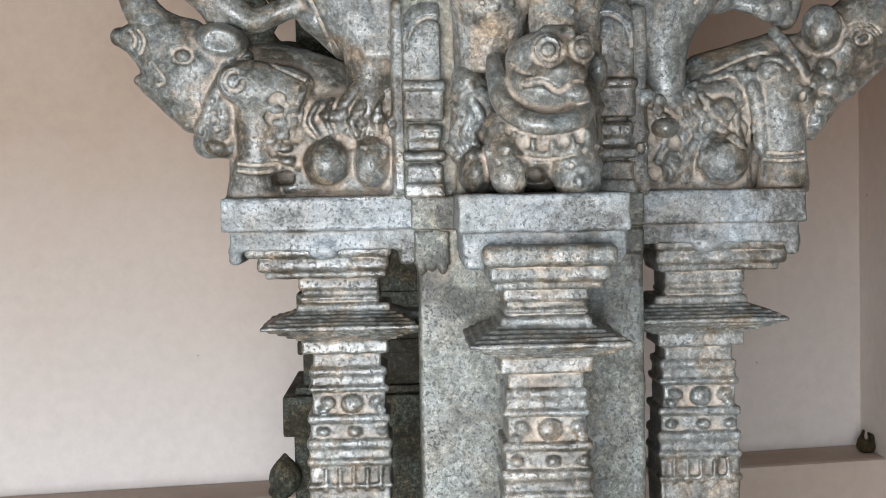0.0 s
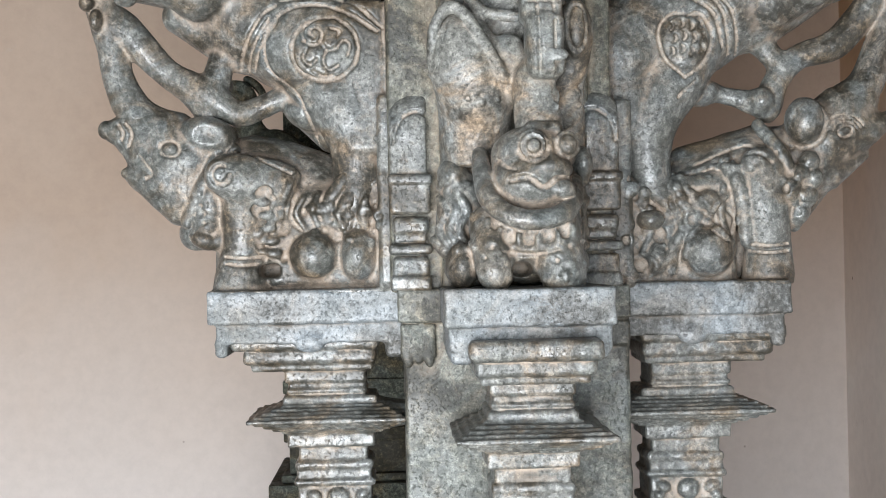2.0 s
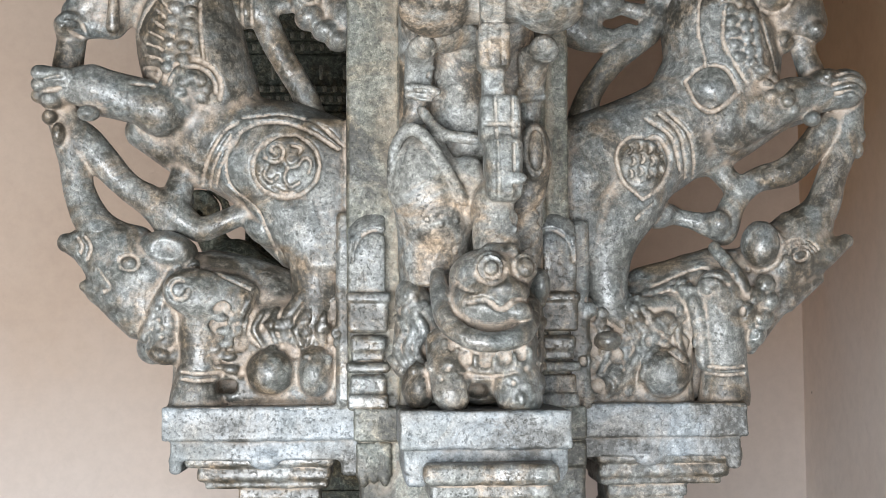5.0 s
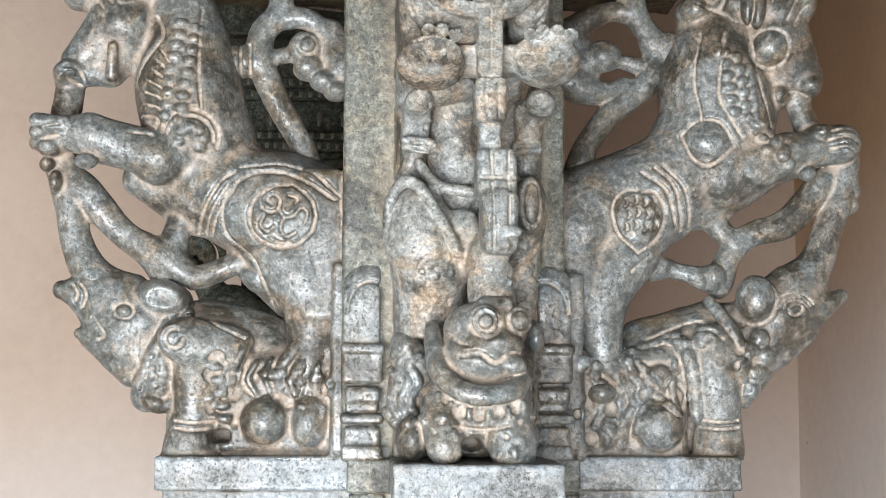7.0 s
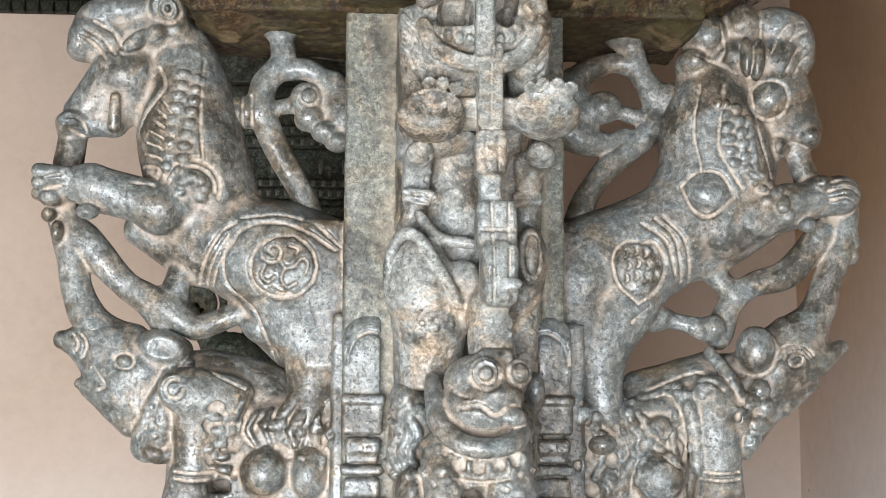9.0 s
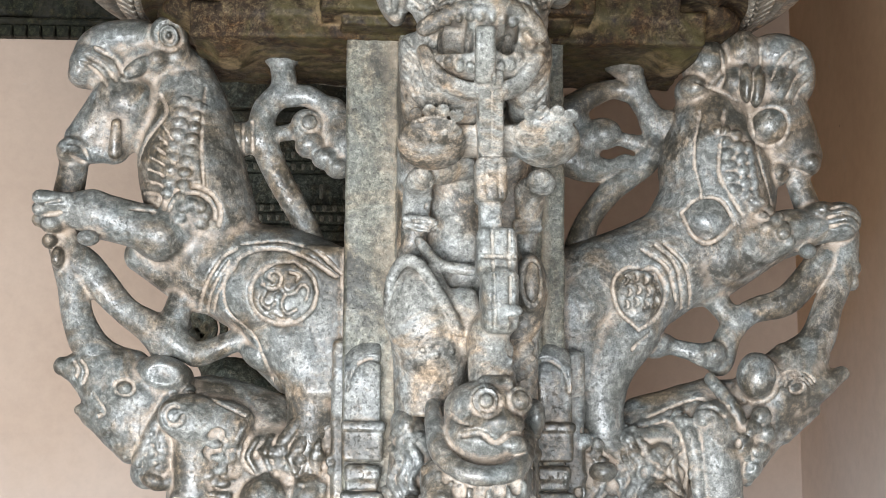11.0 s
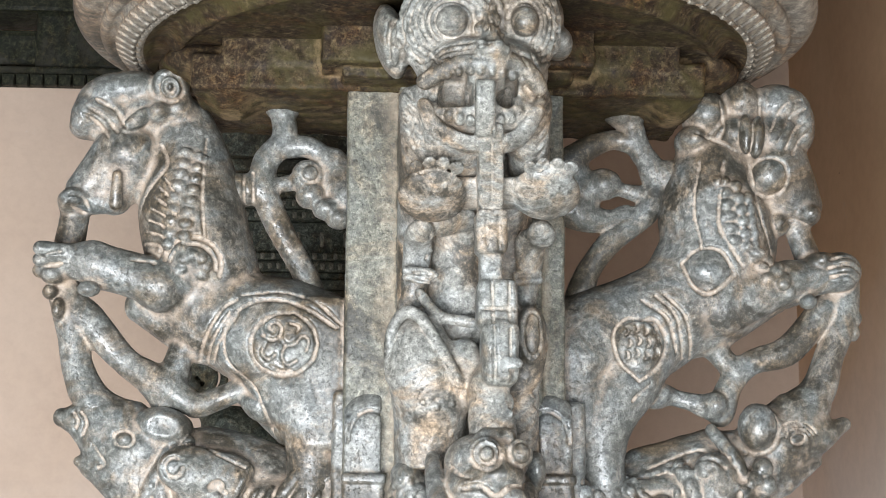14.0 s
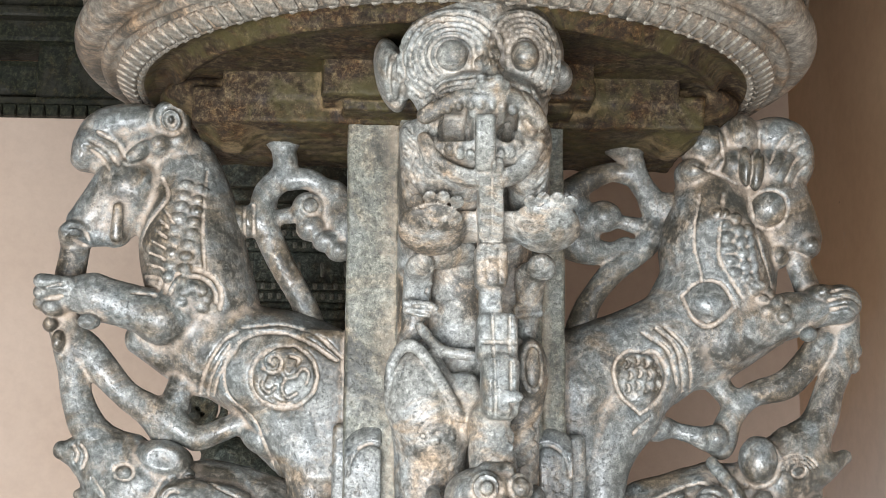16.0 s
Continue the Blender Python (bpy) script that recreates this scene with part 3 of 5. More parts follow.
c.vine(((-0.695, -0.020, 2.030), 0.028), ((-0.675, -0.020, 1.949), 0.026), ((-0.661, -0.020, 1.874), 0.026), ((-0.627, -0.020, 1.814), 0.032), ((-0.561, -0.020, 1.778), 0.036), k=0.008)
c.vine(((-0.664, -0.020, 1.980), 0.030), ((-0.623, -0.020, 1.939), 0.026), ((-0.576, -0.020, 1.890), 0.022), ((-0.513, -0.030, 1.851), 0.028), ((-0.455, -0.035, 1.815), 0.018), k=0.008)
c.limb((-0.483, -0.020, 1.905), 0.024, (-0.498, -0.030, 1.849), 0.028, 0.010)
c.limb((-0.528, -0.030, 1.849), 0.022, (-0.506, -0.030, 1.810), 0.020, 0.010)
c.vine(((-0.452, -0.030, 1.810), 0.018), ((-0.408, -0.030, 1.828), 0.018), ((-0.369, -0.030, 1.845), 0.018), ((-0.349, -0.030, 1.851), 0.022), k=0.008)
c.ball((-0.336, -0.030, 1.811), (0.040, 0.040, 0.024), 0.010, turn=-28)
c.limb((-0.362, 0.010, 1.848), 0.03, (-0.280, 0.020, 1.794), 0.05, 0.012)
c.ball((-0.484, 0.000, 1.870), (0.020, 0.03, 0.020), 0.006)
# chased lines of mane, girth and medallions
c.rim((-0.458, 0, 2.055), 0.050, 0.050, 0.0036, cut=True, start=-20, sweep=190)
c.rim((-0.458, 0, 2.055), 0.040, 0.038, 0.0026, cut=True, start=-10, sweep=180)
for u in (-40, 5, 50, 95, 140, 190):
    c.stud((-0.456 + 0.021 * math.cos(radians(u)), 0, 2.052 + 0.020 * math.sin(radians(u))), (0.011, 0.006, 0.010))
c.score((-0.523, -0.080, 2.277), (-0.511, -0.080, 2.238), (-0.543, -0.080, 2.196), (-0.563, -0.080, 2.155), (-0.565, -0.080, 2.094), r=0.0045)
for i in range(9):
    c.score((-0.515 - 0.006 * i, 0, 2.215 - 0.019 * i), (-0.495 - 0.004 * i, 0, 2.188 - 0.016 * i), (-0.485 - 0.005 * i, 0, 2.151 - 0.012 * i), r=0.0030)
for i in range(9):
    for j in range(2):
        c.stud((-0.478 + 0.026 * j - 0.003 * i, 0, 2.262 - 0.021 * i - 0.008 * j), (0.013, 0.008, 0.010))
c.score((-0.443, -0.080, 2.291), (-0.445, -0.080, 2.187), (-0.437, -0.080, 2.096), r=0.0030)
c.score((-0.449, -0.080, 1.886), (-0.434, -0.080, 1.930), (-0.403, -0.080, 1.980), (-0.379, -0.080, 1.996))
c.score((-0.436, -0.080, 1.881), (-0.421, -0.080, 1.925), (-0.390, -0.080, 1.975))
c.score((-0.423, -0.080, 1.886), (-0.408, -0.080, 1.924), (-0.378, -0.080, 1.968))
c.score((-0.204, 0, 1.946), (-0.277, 0, 1.989), (-0.346, 0, 1.994), (-0.394, 0, 1.954), (-0.395, 0, 1.891), (-0.343, 0, 1.839), (-0.312, 0, 1.760), r=0.0040)
c.score((-0.371, 0, 2.004), (-0.297, 0, 2.011), (-0.238, 0, 1.989), (-0.194, 0, 1.950), r=0.0030)
c.stud((-0.294, 0, 1.917), (0.056, 0.010, 0.054))
c.rim((-0.294, 0, 1.917), 0.058, 0.054, 0.0030, cut=True, n=12)
c.score((-0.311, 0, 1.937), (-0.321, 0, 1.945), (-0.312, 0, 1.955), (-0.299, 0, 1.947), (-0.302, 0, 1.929), (-0.317, 0, 1.923), (-0.333, 0, 1.936), (-0.329, 0, 1.956), (-0.310, 0, 1.967), r=0.0024)
c.score((-0.302, 0, 1.929), (-0.291, 0, 1.915), (-0.274, 0, 1.917), (-0.262, 0, 1.931), (-0.251, 0, 1.922), (-0.256, 0, 1.902), r=0.0024)
c.score((-0.325, 0, 1.917), (-0.332, 0, 1.901), (-0.320, 0, 1.889), (-0.307, 0, 1.899), r=0.0024)
c.score((-0.291, 0, 1.915), (-0.297, 0, 1.895), (-0.287, 0, 1.880), (-0.271, 0, 1.888), r=0.0024)
c.score((-0.316, 0, 1.879), (-0.299, 0, 1.870), (-0.279, 0, 1.872), r=0.0024)
c.score((-0.284, 0, 1.953), (-0.269, 0, 1.947), (-0.272, 0, 1.937), r=0.0024)
c.score((-0.656, -0.080, 2.344), (-0.625, -0.080, 2.327), (-0.601, -0.080, 2.298))
c.score((-0.662, -0.080, 2.330), (-0.638, -0.080, 2.316), (-0.616, -0.080, 2.288))
c.score((-0.642, -0.080, 2.360), (-0.606, -0.080, 2.340), (-0.587, -0.080, 2.304))
c.rim((-0.509, -0.080, 2.380), 0.022, 0.024, 0.0036, cut=True)
c.rim((-0.509, -0.080, 2.380), 0.009, 0.010, 0.0029, cut=True)
c.score((-0.683, -0.080, 2.077), (-0.712, -0.080, 2.070))
c.score((-0.685, -0.080, 2.057), (-0.711, -0.080, 2.052))
c.score((-0.685, -0.080, 2.184), (-0.663, -0.080, 2.184), (-0.652, -0.080, 2.164))
c.score((-0.687, -0.080, 2.165), (-0.652, -0.080, 2.155))
part("horse_carving", c.skin("horse_carving"), STONE, pillar, "rearing horse carved in polished grey stone, forelegs raised")

# elephant below it
c = Clay((-0.73, -0.15, 1.495), (-0.165, 0.13, 1.87), 0.0026)
c.ball((-0.551, -0.010, 1.731), (0.075, 0.075, 0.068), 0.012, turn=30)
c.ball((-0.540, -0.010, 1.681), (0.055, 0.065, 0.052), 0.015, turn=50)
c.limb((-0.595, -0.020, 1.770), 0.040, (-0.665, -0.020, 1.790), 0.022, 0.015)
c.limb((-0.660, -0.020, 1.787), 0.026, (-0.685, -0.020, 1.792), 0.017, 0.006)
c.limb((-0.553, -0.020, 1.670), 0.050, (-0.628, -0.020, 1.705), 0.022, 0.015)
c.limb((-0.628, -0.020, 1.705), 0.020, (-0.653, -0.020, 1.715), 0.009, 0.008)
c.limb((-0.640, -0.020, 1.765), 0.026, (-0.584, -0.020, 1.715), 0.052, 0.012)
c.limb((-0.619, -0.020, 1.730), 0.020, (-0.579, -0.020, 1.700), 0.045, 0.012)
c.limb((-0.628, -0.030, 1.759), 0.018, (-0.593, -0.030, 1.730), 0.030, 0.012)
c.limb((-0.631, -0.020, 1.805), 0.034, (-0.571, -0.020, 1.775), 0.050, 0.015)
c.ball((-0.502, -0.050, 1.776), (0.052, 0.045, 0.034), 0.010, turn=-12)
c.stud((-0.498, -0.085, 1.774), (0.036, 0.008, 0.020), cut=True)
c.vine(((-0.477, 0.000, 1.717), 0.055), ((-0.377, 0.000, 1.697), 0.065), ((-0.275, 0.000, 1.642), 0.070), ((-0.205, 0.000, 1.617), 0.070), k=0.015)
c.limb((-0.428, 0.000, 1.747), 0.030, (-0.296, 0.000, 1.696), 0.045, 0.012)
c.slab((-0.403, 0.070, 1.678), (-0.153, -0.092, 1.505), 0.02, 0.015)
c.slab((-0.50, -0.127, 1.48), (-0.16, 0.127, 1.5045), 0.002, 0.006)
c.slab((-0.208, 0.070, 1.836), (-0.173, -0.140, 1.507), 0.010, 0.015)
c.slab((-0.473, 0.070, 1.616), (-0.153, -0.030, 1.502), 0.02, 0.015)
c.vine(((-0.440, -0.060, 1.680), 0.045), ((-0.442, -0.065, 1.626), 0.038), ((-0.444, -0.065, 1.567), 0.034), ((-0.449, -0.065, 1.538), 0.038), ((-0.450, -0.065, 1.501), 0.046), k=0.010)
c.limb((-0.458, 0.060, 1.668), 0.045, (-0.464, 0.060, 1.496), 0.045, 0.010)
c.ball((-0.321, -0.085, 1.563), (0.043, 0.045, 0.042), 0.006)
c.ball((-0.244, -0.085, 1.563), (0.034, 0.040, 0.048), 0.006)
c.ball((-0.283, -0.075, 1.573), (0.014, 0.025, 0.050), 0.006)
c.slab((-0.416, 0.000, 1.550), (-0.379, -0.150, 1.526), 0.008, 0.006, True)
c.vine(((-0.476, -0.060, 1.759), 0.012), ((-0.512, -0.075, 1.684), 0.013), ((-0.542, -0.060, 1.626), 0.012), k=0.004)
c.vine(((-0.456, -0.065, 1.749), 0.011), ((-0.496, -0.080, 1.674), 0.012), ((-0.524, -0.065, 1.606), 0.011), k=0.004)
c.ball((-0.498, -0.065, 1.650), 0.026, 0.005)
c.ball((-0.504, -0.065, 1.618), 0.024, 0.005)
c.ball((-0.511, -0.065, 1.594), (0.028, 0.025, 0.018), 0.005, turn=-20)
c.ball((-0.484, -0.065, 1.595), 0.020, 0.005)
c.limb((-0.539, 0.030, 1.606), 0.03, (-0.489, 0.030, 1.606), 0.03)
c.ball((-0.473, -0.100, 1.703), (0.032, 0.028, 0.034), 0.006)
c.limb((-0.467, -0.095, 1.723), 0.018, (-0.356, -0.085, 1.702), 0.014, 0.006)
c.limb((-0.443, -0.085, 1.694), 0.045, (-0.390, -0.075, 1.685), 0.045, 0.012)
c.limb((-0.356, -0.085, 1.699), 0.012, (-0.383, -0.085, 1.616), 0.012, 0.006)
for i in range(4):
    c.limb((-0.425 + 0.003 * i, -0.085, 1.640 - 0.023 * i), 0.008, (-0.395 + 0.003 * i, -0.085, 1.636 - 0.023 * i), 0.008, 0.003)
c.vine(((-0.263, -0.090, 1.695), 0.012), ((-0.291, -0.090, 1.656), 0.012), ((-0.299, -0.085, 1.617), 0.010), k=0.004)
c.vine(((-0.238, -0.090, 1.685), 0.012), ((-0.267, -0.095, 1.646), 0.012), ((-0.276, -0.085, 1.602), 0.012), k=0.004)
c.vine(((-0.209, -0.090, 1.681), 0.014), ((-0.233, -0.095, 1.641), 0.012), ((-0.232, -0.085, 1.607), 0.012), k=0.004)
c.rim((-0.568, -0.085, 1.752), 0.019, 0.013, 0.0016, turn=-15, cut=True)
c.stud((-0.568, -0.085, 1.752), (0.013, 0.009, 0.010))
c.rim((-0.475, -0.085, 1.703), 0.016, 0.017, 0.0036, cut=True, start=60, sweep=300)
c.score((-0.663, -0.085, 1.800), (-0.653, -0.085, 1.785), (-0.657, -0.085, 1.771))
c.score((-0.648, -0.085, 1.800), (-0.637, -0.085, 1.782), (-0.643, -0.085, 1.761))
c.score((-0.487, -0.085, 1.738), (-0.444, -0.085, 1.743), (-0.356, -0.085, 1.704), r=0.0030)
c.score((-0.472, -0.085, 1.563), (-0.440, -0.085, 1.560), (-0.402, -0.085, 1.563))
c.score((-0.472, -0.085, 1.551), (-0.440, -0.085, 1.548), (-0.401, -0.085, 1.551))
c.score((-0.623, -0.085, 1.742), (-0.603, -0.085, 1.712), (-0.612, -0.085, 1.703))
c.score((-0.350, -0.085, 1.665), (-0.359, -0.085, 1.626), (-0.339, -0.085, 1.607))
chips(c, -0.415, -0.365, 1.53, 1.68, 16)
chips(c, -0.36, -0.20, 1.585, 1.66, 22)
chips(c, -0.24, -0.20, 1.51, 1.80, 14)
chips(c, -0.57, -0.51, 1.60, 1.68, 10, 0.003, 0.007)
c.draw((-0.335, -0.090, 1.665), (-0.349, -0.090, 1.636), (-0.334, -0.090, 1.607), r=0.005)
c.draw((-0.311, -0.090, 1.670), (-0.320, -0.090, 1.641), (-0.310, -0.090, 1.607), r=0.005)
for i in range(5):
    c.stud((-0.405 + 0.004 * i, 0, 1.655 - 0.022 * i), (0.014, 0.006, 0.0085))
for a, b, d in (((-0.355, 1.690), (-0.372, 1.650), (-0.380, 1.610)), ((-0.290, 1.650), (-0.275, 1.625), (-0.262, 1.590)), ((-0.225, 1.640), (-0.215, 1.610), (-0.222, 1.570))):
    c.draw((a[0], 0, a[1]), (b[0], 0, b[1]), (d[0], 0, d[1]), r=0.0045)
part("elephant_carving", c.skin("elephant_carving"), STONE, pillar, "small stone elephant with raised trunk, collar and harness")

# ---------------------------------------------------------------- rearing horse over the elephant, other side
c = Clay((0.175, -0.15, 1.56), (0.76, 0.13, 2.47), 0.0026)
c.vine(((0.495, 0.000, 2.293), 0.058), ((0.488, 0.000, 2.196), 0.092), ((0.500, 0.000, 2.111), 0.100), ((0.438, 0.000, 2.020), 0.088), k=0.015)
c.ball((0.596, -0.030, 2.256), (0.055, 0.060, 0.050), 0.012)
c.limb((0.601, -0.030, 2.251), 0.050, (0.650, -0.030, 2.180), 0.030, 0.015)
c.limb((0.574, -0.030, 2.229), 0.045, (0.609, -0.030, 2.181), 0.030, 0.012)
c.limb((0.626, -0.030, 2.272), 0.040, (0.661, -0.030, 2.193), 0.028, 0.012)
c.ball((0.584, -0.055, 2.240), (0.040, 0.042, 0.039), 0.006)
c.ball((0.658, -0.035, 2.173), (0.024, 0.040, 0.020), 0.006)
c.ball((0.600, -0.040, 2.153), (0.022, 0.030, 0.022), 0.006)
c.limb((0.638, -0.020, 2.162), 0.022, (0.664, -0.020, 2.088), 0.024, 0.010)
c.ball((0.474, -0.020, 2.362), (0.042, 0.060, 0.048), 0.008)
c.ball((0.539, -0.020, 2.382), (0.040, 0.060, 0.045), 0.008)
c.ball((0.609, -0.020, 2.380), (0.062, 0.060, 0.042), 0.010)
c.ball((0.650, -0.020, 2.343), (0.030, 0.055, 0.056), 0.008)
c.ball((0.529, -0.030, 2.319), (0.050, 0.060, 0.040), 0.010)
c.ball((0.598, -0.030, 2.315), (0.058, 0.056, 0.050), 0.012)
c.ball((0.448, -0.020, 2.310), (0.030, 0.055, 0.030), 0.008)
c.ball((0.555, -0.085, 2.307), (0.014, 0.020, 0.040), 0.003, turn=-6)
c.ball((0.534, -0.085, 2.312), (0.012, 0.020, 0.038), 0.003)
c.ball((0.461, -0.065, 2.058), (0.046, 0.050, 0.040), 0.010)
c.limb((0.488, -0.050, 2.004), 0.058, (0.613, -0.055, 2.046), 0.038, 0.015)
c.limb((0.613, -0.055, 2.046), 0.036, (0.704, -0.050, 2.063), 0.034, 0.010)
c.limb((0.513, 0.050, 2.017), 0.050, (0.733, 0.040, 2.077), 0.034, 0.015)
c.ball((0.711, -0.055, 2.065), (0.036, 0.046, 0.034), 0.010, turn=-15)
c.ball((0.672, -0.060, 2.082), (0.026, 0.034, 0.018), 0.008)
c.score((0.677, -0.080, 2.081), (0.711, -0.080, 2.088), (0.737, -0.080, 2.075))
c.score((0.679, -0.080, 2.067), (0.710, -0.080, 2.072), (0.736, -0.080, 2.059))
c.score((0.684, -0.080, 2.051), (0.710, -0.080, 2.054), (0.730, -0.080, 2.044))
c.ball((0.644, -0.070, 2.008), (0.016, 0.022, 0.014), 0.004)
c.vine(((0.437, 0.000, 2.015), 0.080), ((0.368, 0.000, 1.972), 0.088), ((0.295, 0.000, 1.940), 0.092), ((0.242, 0.000, 1.929), 0.085), k=0.02)
c.ball((0.330, -0.035, 1.917), (0.075, 0.070, 0.080), 0.015)
c.limb((0.601, 0.000, 2.017), 0.025, (0.473, 0.000, 1.963), 0.050, 0.02)
c.slab((0.185, -0.105, 1.74), (0.265, 0.05, 1.93), 0.03, 0.03)
c.slab((0.15, -0.159, 1.5), (0.1915, 0.159, 2.40), 0.003, 0.006)
c.vine(((0.326, -0.050, 1.865), 0.050), ((0.283, -0.060, 1.804), 0.042), ((0.267, -0.060, 1.744), 0.036), ((0.267, -0.060, 1.709), 0.032), ((0.280, -0.060, 1.664), 0.028), k=0.015)
c.limb((0.273, -0.070, 1.669), 0.022, (0.317, -0.075, 1.619), 0.018, 0.008)
c.limb((0.316, -0.080, 1.619), 0.012, (0.330, -0.085, 1.590), 0.010, 0.004)
c.ball((0.266, -0.080, 1.612), (0.026, 0.030, 0.020), 0.006)
c.vine(((0.727, -0.020, 2.047), 0.028), ((0.721, -0.020, 1.984), 0.026), ((0.694, -0.020, 1.911), 0.025), ((0.667, -0.020, 1.844), 0.030), ((0.608, -0.020, 1.798), 0.038), k=0.008)
c.ball((0.744, -0.020, 1.984), (0.013, 0.02, 0.016), 0.004)
c.ball((0.741, -0.020, 1.958), (0.011, 0.02, 0.016), 0.004)
c.vine(((0.690, -0.020, 2.005), 0.024), ((0.657, -0.020, 1.963), 0.024), ((0.613, -0.020, 1.921), 0.024), ((0.550, -0.020, 1.900), 0.020), ((0.512, -0.020, 1.863), 0.020), ((0.490, -0.020, 1.807), 0.024), k=0.008)
c.limb((0.490, -0.010, 1.921), 0.022, (0.518, -0.020, 1.884), 0.020, 0.010)
c.vine(((0.395, -0.010, 1.840), 0.014), ((0.434, -0.020, 1.829), 0.014), ((0.472, -0.030, 1.817), 0.022), k=0.006)
c.ball((0.476, -0.035, 1.822), (0.024, 0.03, 0.024), 0.005)
c.ball((0.379, -0.010, 1.838), (0.030, 0.040, 0.022), 0.010, turn=20)
# chased lines
c.rim((0.577, -0.080, 2.234), 0.035, 0.034, 0.0029, cut=True)
c.score((0.412, 0, 2.072), (0.440, 0, 2.096), (0.478, 0, 2.092), (0.506, 0, 2.052), r=0.0036)
c.score((0.412, 0, 2.072), (0.428, 0, 2.032), (0.460, 0, 2.016), (0.506, 0, 2.052), r=0.0036)
for i in range(9):
    c.stud((0.487 + 0.007 * i * (i > 5) + 0.003 * i, 0, 2.222 - 0.022 * i), (0.015, 0.009, 0.010))
    c.stud((0.512 + 0.007 * i * (i > 5) + 0.003 * i, 0, 2.212 - 0.022 * i), (0.012, 0.009, 0.012))
    c.stud((0.534 + 0.007 * i * (i > 5) + 0.002 * i, 0, 2.190 - 0.021 * i), (0.010, 0.009, 0.014))
c.score((0.494, -0.080, 2.259), (0.479, -0.080, 2.180), (0.480, -0.080, 2.128), (0.519, -0.080, 2.067), r=0.0030)
c.score((0.452, -0.080, 2.259), (0.436, -0.080, 2.180), (0.448, -0.080, 2.097), r=0.0037)
c.score((0.546, -0.080, 2.255), (0.558, -0.080, 2.161), (0.587, -0.080, 2.078), r=0.0030)
c.score((0.653, -0.080, 2.368), (0.623, -0.080, 2.350), (0.594, -0.080, 2.298), r=0.0026)
c.score((0.659, -0.080, 2.350), (0.630, -0.080, 2.325), (0.608, -0.080, 2.285), r=0.0026)
c.score((0.660, -0.080, 2.326), (0.638, -0.080, 2.304), (0.622, -0.080, 2.275), r=0.0026)
c.score((0.645, -0.080, 2.384), (0.608, -0.080, 2.367), (0.582, -0.080, 2.319), r=0.0026)
c.score((0.566, -0.080, 2.381), (0.570, -0.080, 2.349), (0.559, -0.080, 2.329), r=0.0030)
c.score((0.492, -0.080, 2.376), (0.498, -0.080, 2.333), (0.490, -0.080, 2.307), r=0.0030)
c.score((0.443, -0.080, 2.317), (0.480, -0.080, 2.307), (0.516, -0.080, 2.286), r=0.0030)
c.score((0.605, -0.080, 2.146), (0.626, -0.080, 2.162), (0.657, -0.080, 2.152), r=0.0030)
c.score((0.364, -0.080, 2.012), (0.399, -0.080, 1.974), (0.417, -0.080, 1.903))
c.score((0.379, -0.080, 2.014), (0.416, -0.080, 1.974), (0.435, -0.080, 1.904))
c.score((0.338, -0.080, 2.004), (0.383, -0.080, 1.969), (0.402, -0.080, 1.913))
c.stud((0.330, 0, 1.920), (0.040, 0.010, 0.046))
c.score((0.338, 0, 1.966), (0.360, 0, 1.968), (0.380, 0, 1.930), (0.364, 0, 1.885), (0.329, 0, 1.858), r=0.0034)
c.score((0.329, 0, 1.858), (0.296, 0, 1.892), (0.284, 0, 1.938), (0.306, 0, 1.968), (0.338, 0, 1.966), r=0.0034)
for i in range(4):
    for j in range(3):
        x, z = 0.304 + 0.017 * i + 0.004 * (j % 2), 1.895 + 0.022 * j + 0.004 * (i % 2)
        c.score((x, 0, z), (x + 0.006, 0, z + 0.007), (x + 0.002, 0, z + 0.015), r=0.0022)
c.score((0.315, -0.080, 1.823), (0.325, -0.080, 1.833), (0.350, -0.080, 1.853), r=0.0030)
part("horse_carving", c.skin("horse_carving"), STONE, pillar, "rearing horse carved in grey stone with braided mane")

c = Clay((0.165, -0.15, 1.495), (0.74, 0.13, 1.87), 0.0026)
c.ball((0.587, -0.010, 1.754), (0.068, 0.072, 0.070), 0.012, turn=-20)
c.ball((0.568, -0.010, 1.708), (0.048, 0.065, 0.050), 0.015)
c.limb((0.629, -0.020, 1.759), 0.045, (0.665, -0.020, 1.775), 0.035, 0.015)
c.limb((0.652, -0.030, 1.753), 0.026, (0.713, -0.030, 1.790), 0.014, 0.010)
c.limb((0.602, -0.020, 1.702), 0.040, (0.664, -0.020, 1.721), 0.010, 0.015)
c.limb((0.624, -0.020, 1.805), 0.045, (0.661, -0.020, 1.826), 0.034, 0.015)
c.ball((0.549, -0.060, 1.781), (0.036, 0.040, 0.044), 0.008)
c.vine(((0.514, 0.000, 1.723), 0.052), ((0.451, 0.000, 1.702), 0.062), ((0.347, 0.000, 1.645), 0.070), ((0.264, 0.000, 1.619), 0.060), k=0.015)
c.limb((0.472, 0.000, 1.754), 0.025, (0.347, 0.000, 1.712), 0.035, 0.012)
c.slab((0.180, -0.088, 1.49), (0.420, 0.07, 1.690), 0.02, 0.015)
c.slab((0.180, -0.142, 1.49), (0.228, 0.07, 1.820), 0.010, 0.012)
c.slab((0.180, -0.030, 1.49), (0.480, 0.07, 1.60), 0.02, 0.015)
c.slab((0.16, -0.127, 1.48), (0.50, 0.127, 1.5045), 0.002, 0.006)
c.vine(((0.470, -0.060, 1.690), 0.048), ((0.471, -0.065, 1.630), 0.044), ((0.477, -0.065, 1.570), 0.036), ((0.476, -0.065, 1.536), 0.038), ((0.476, -0.065, 1.503), 0.042), k=0.010)
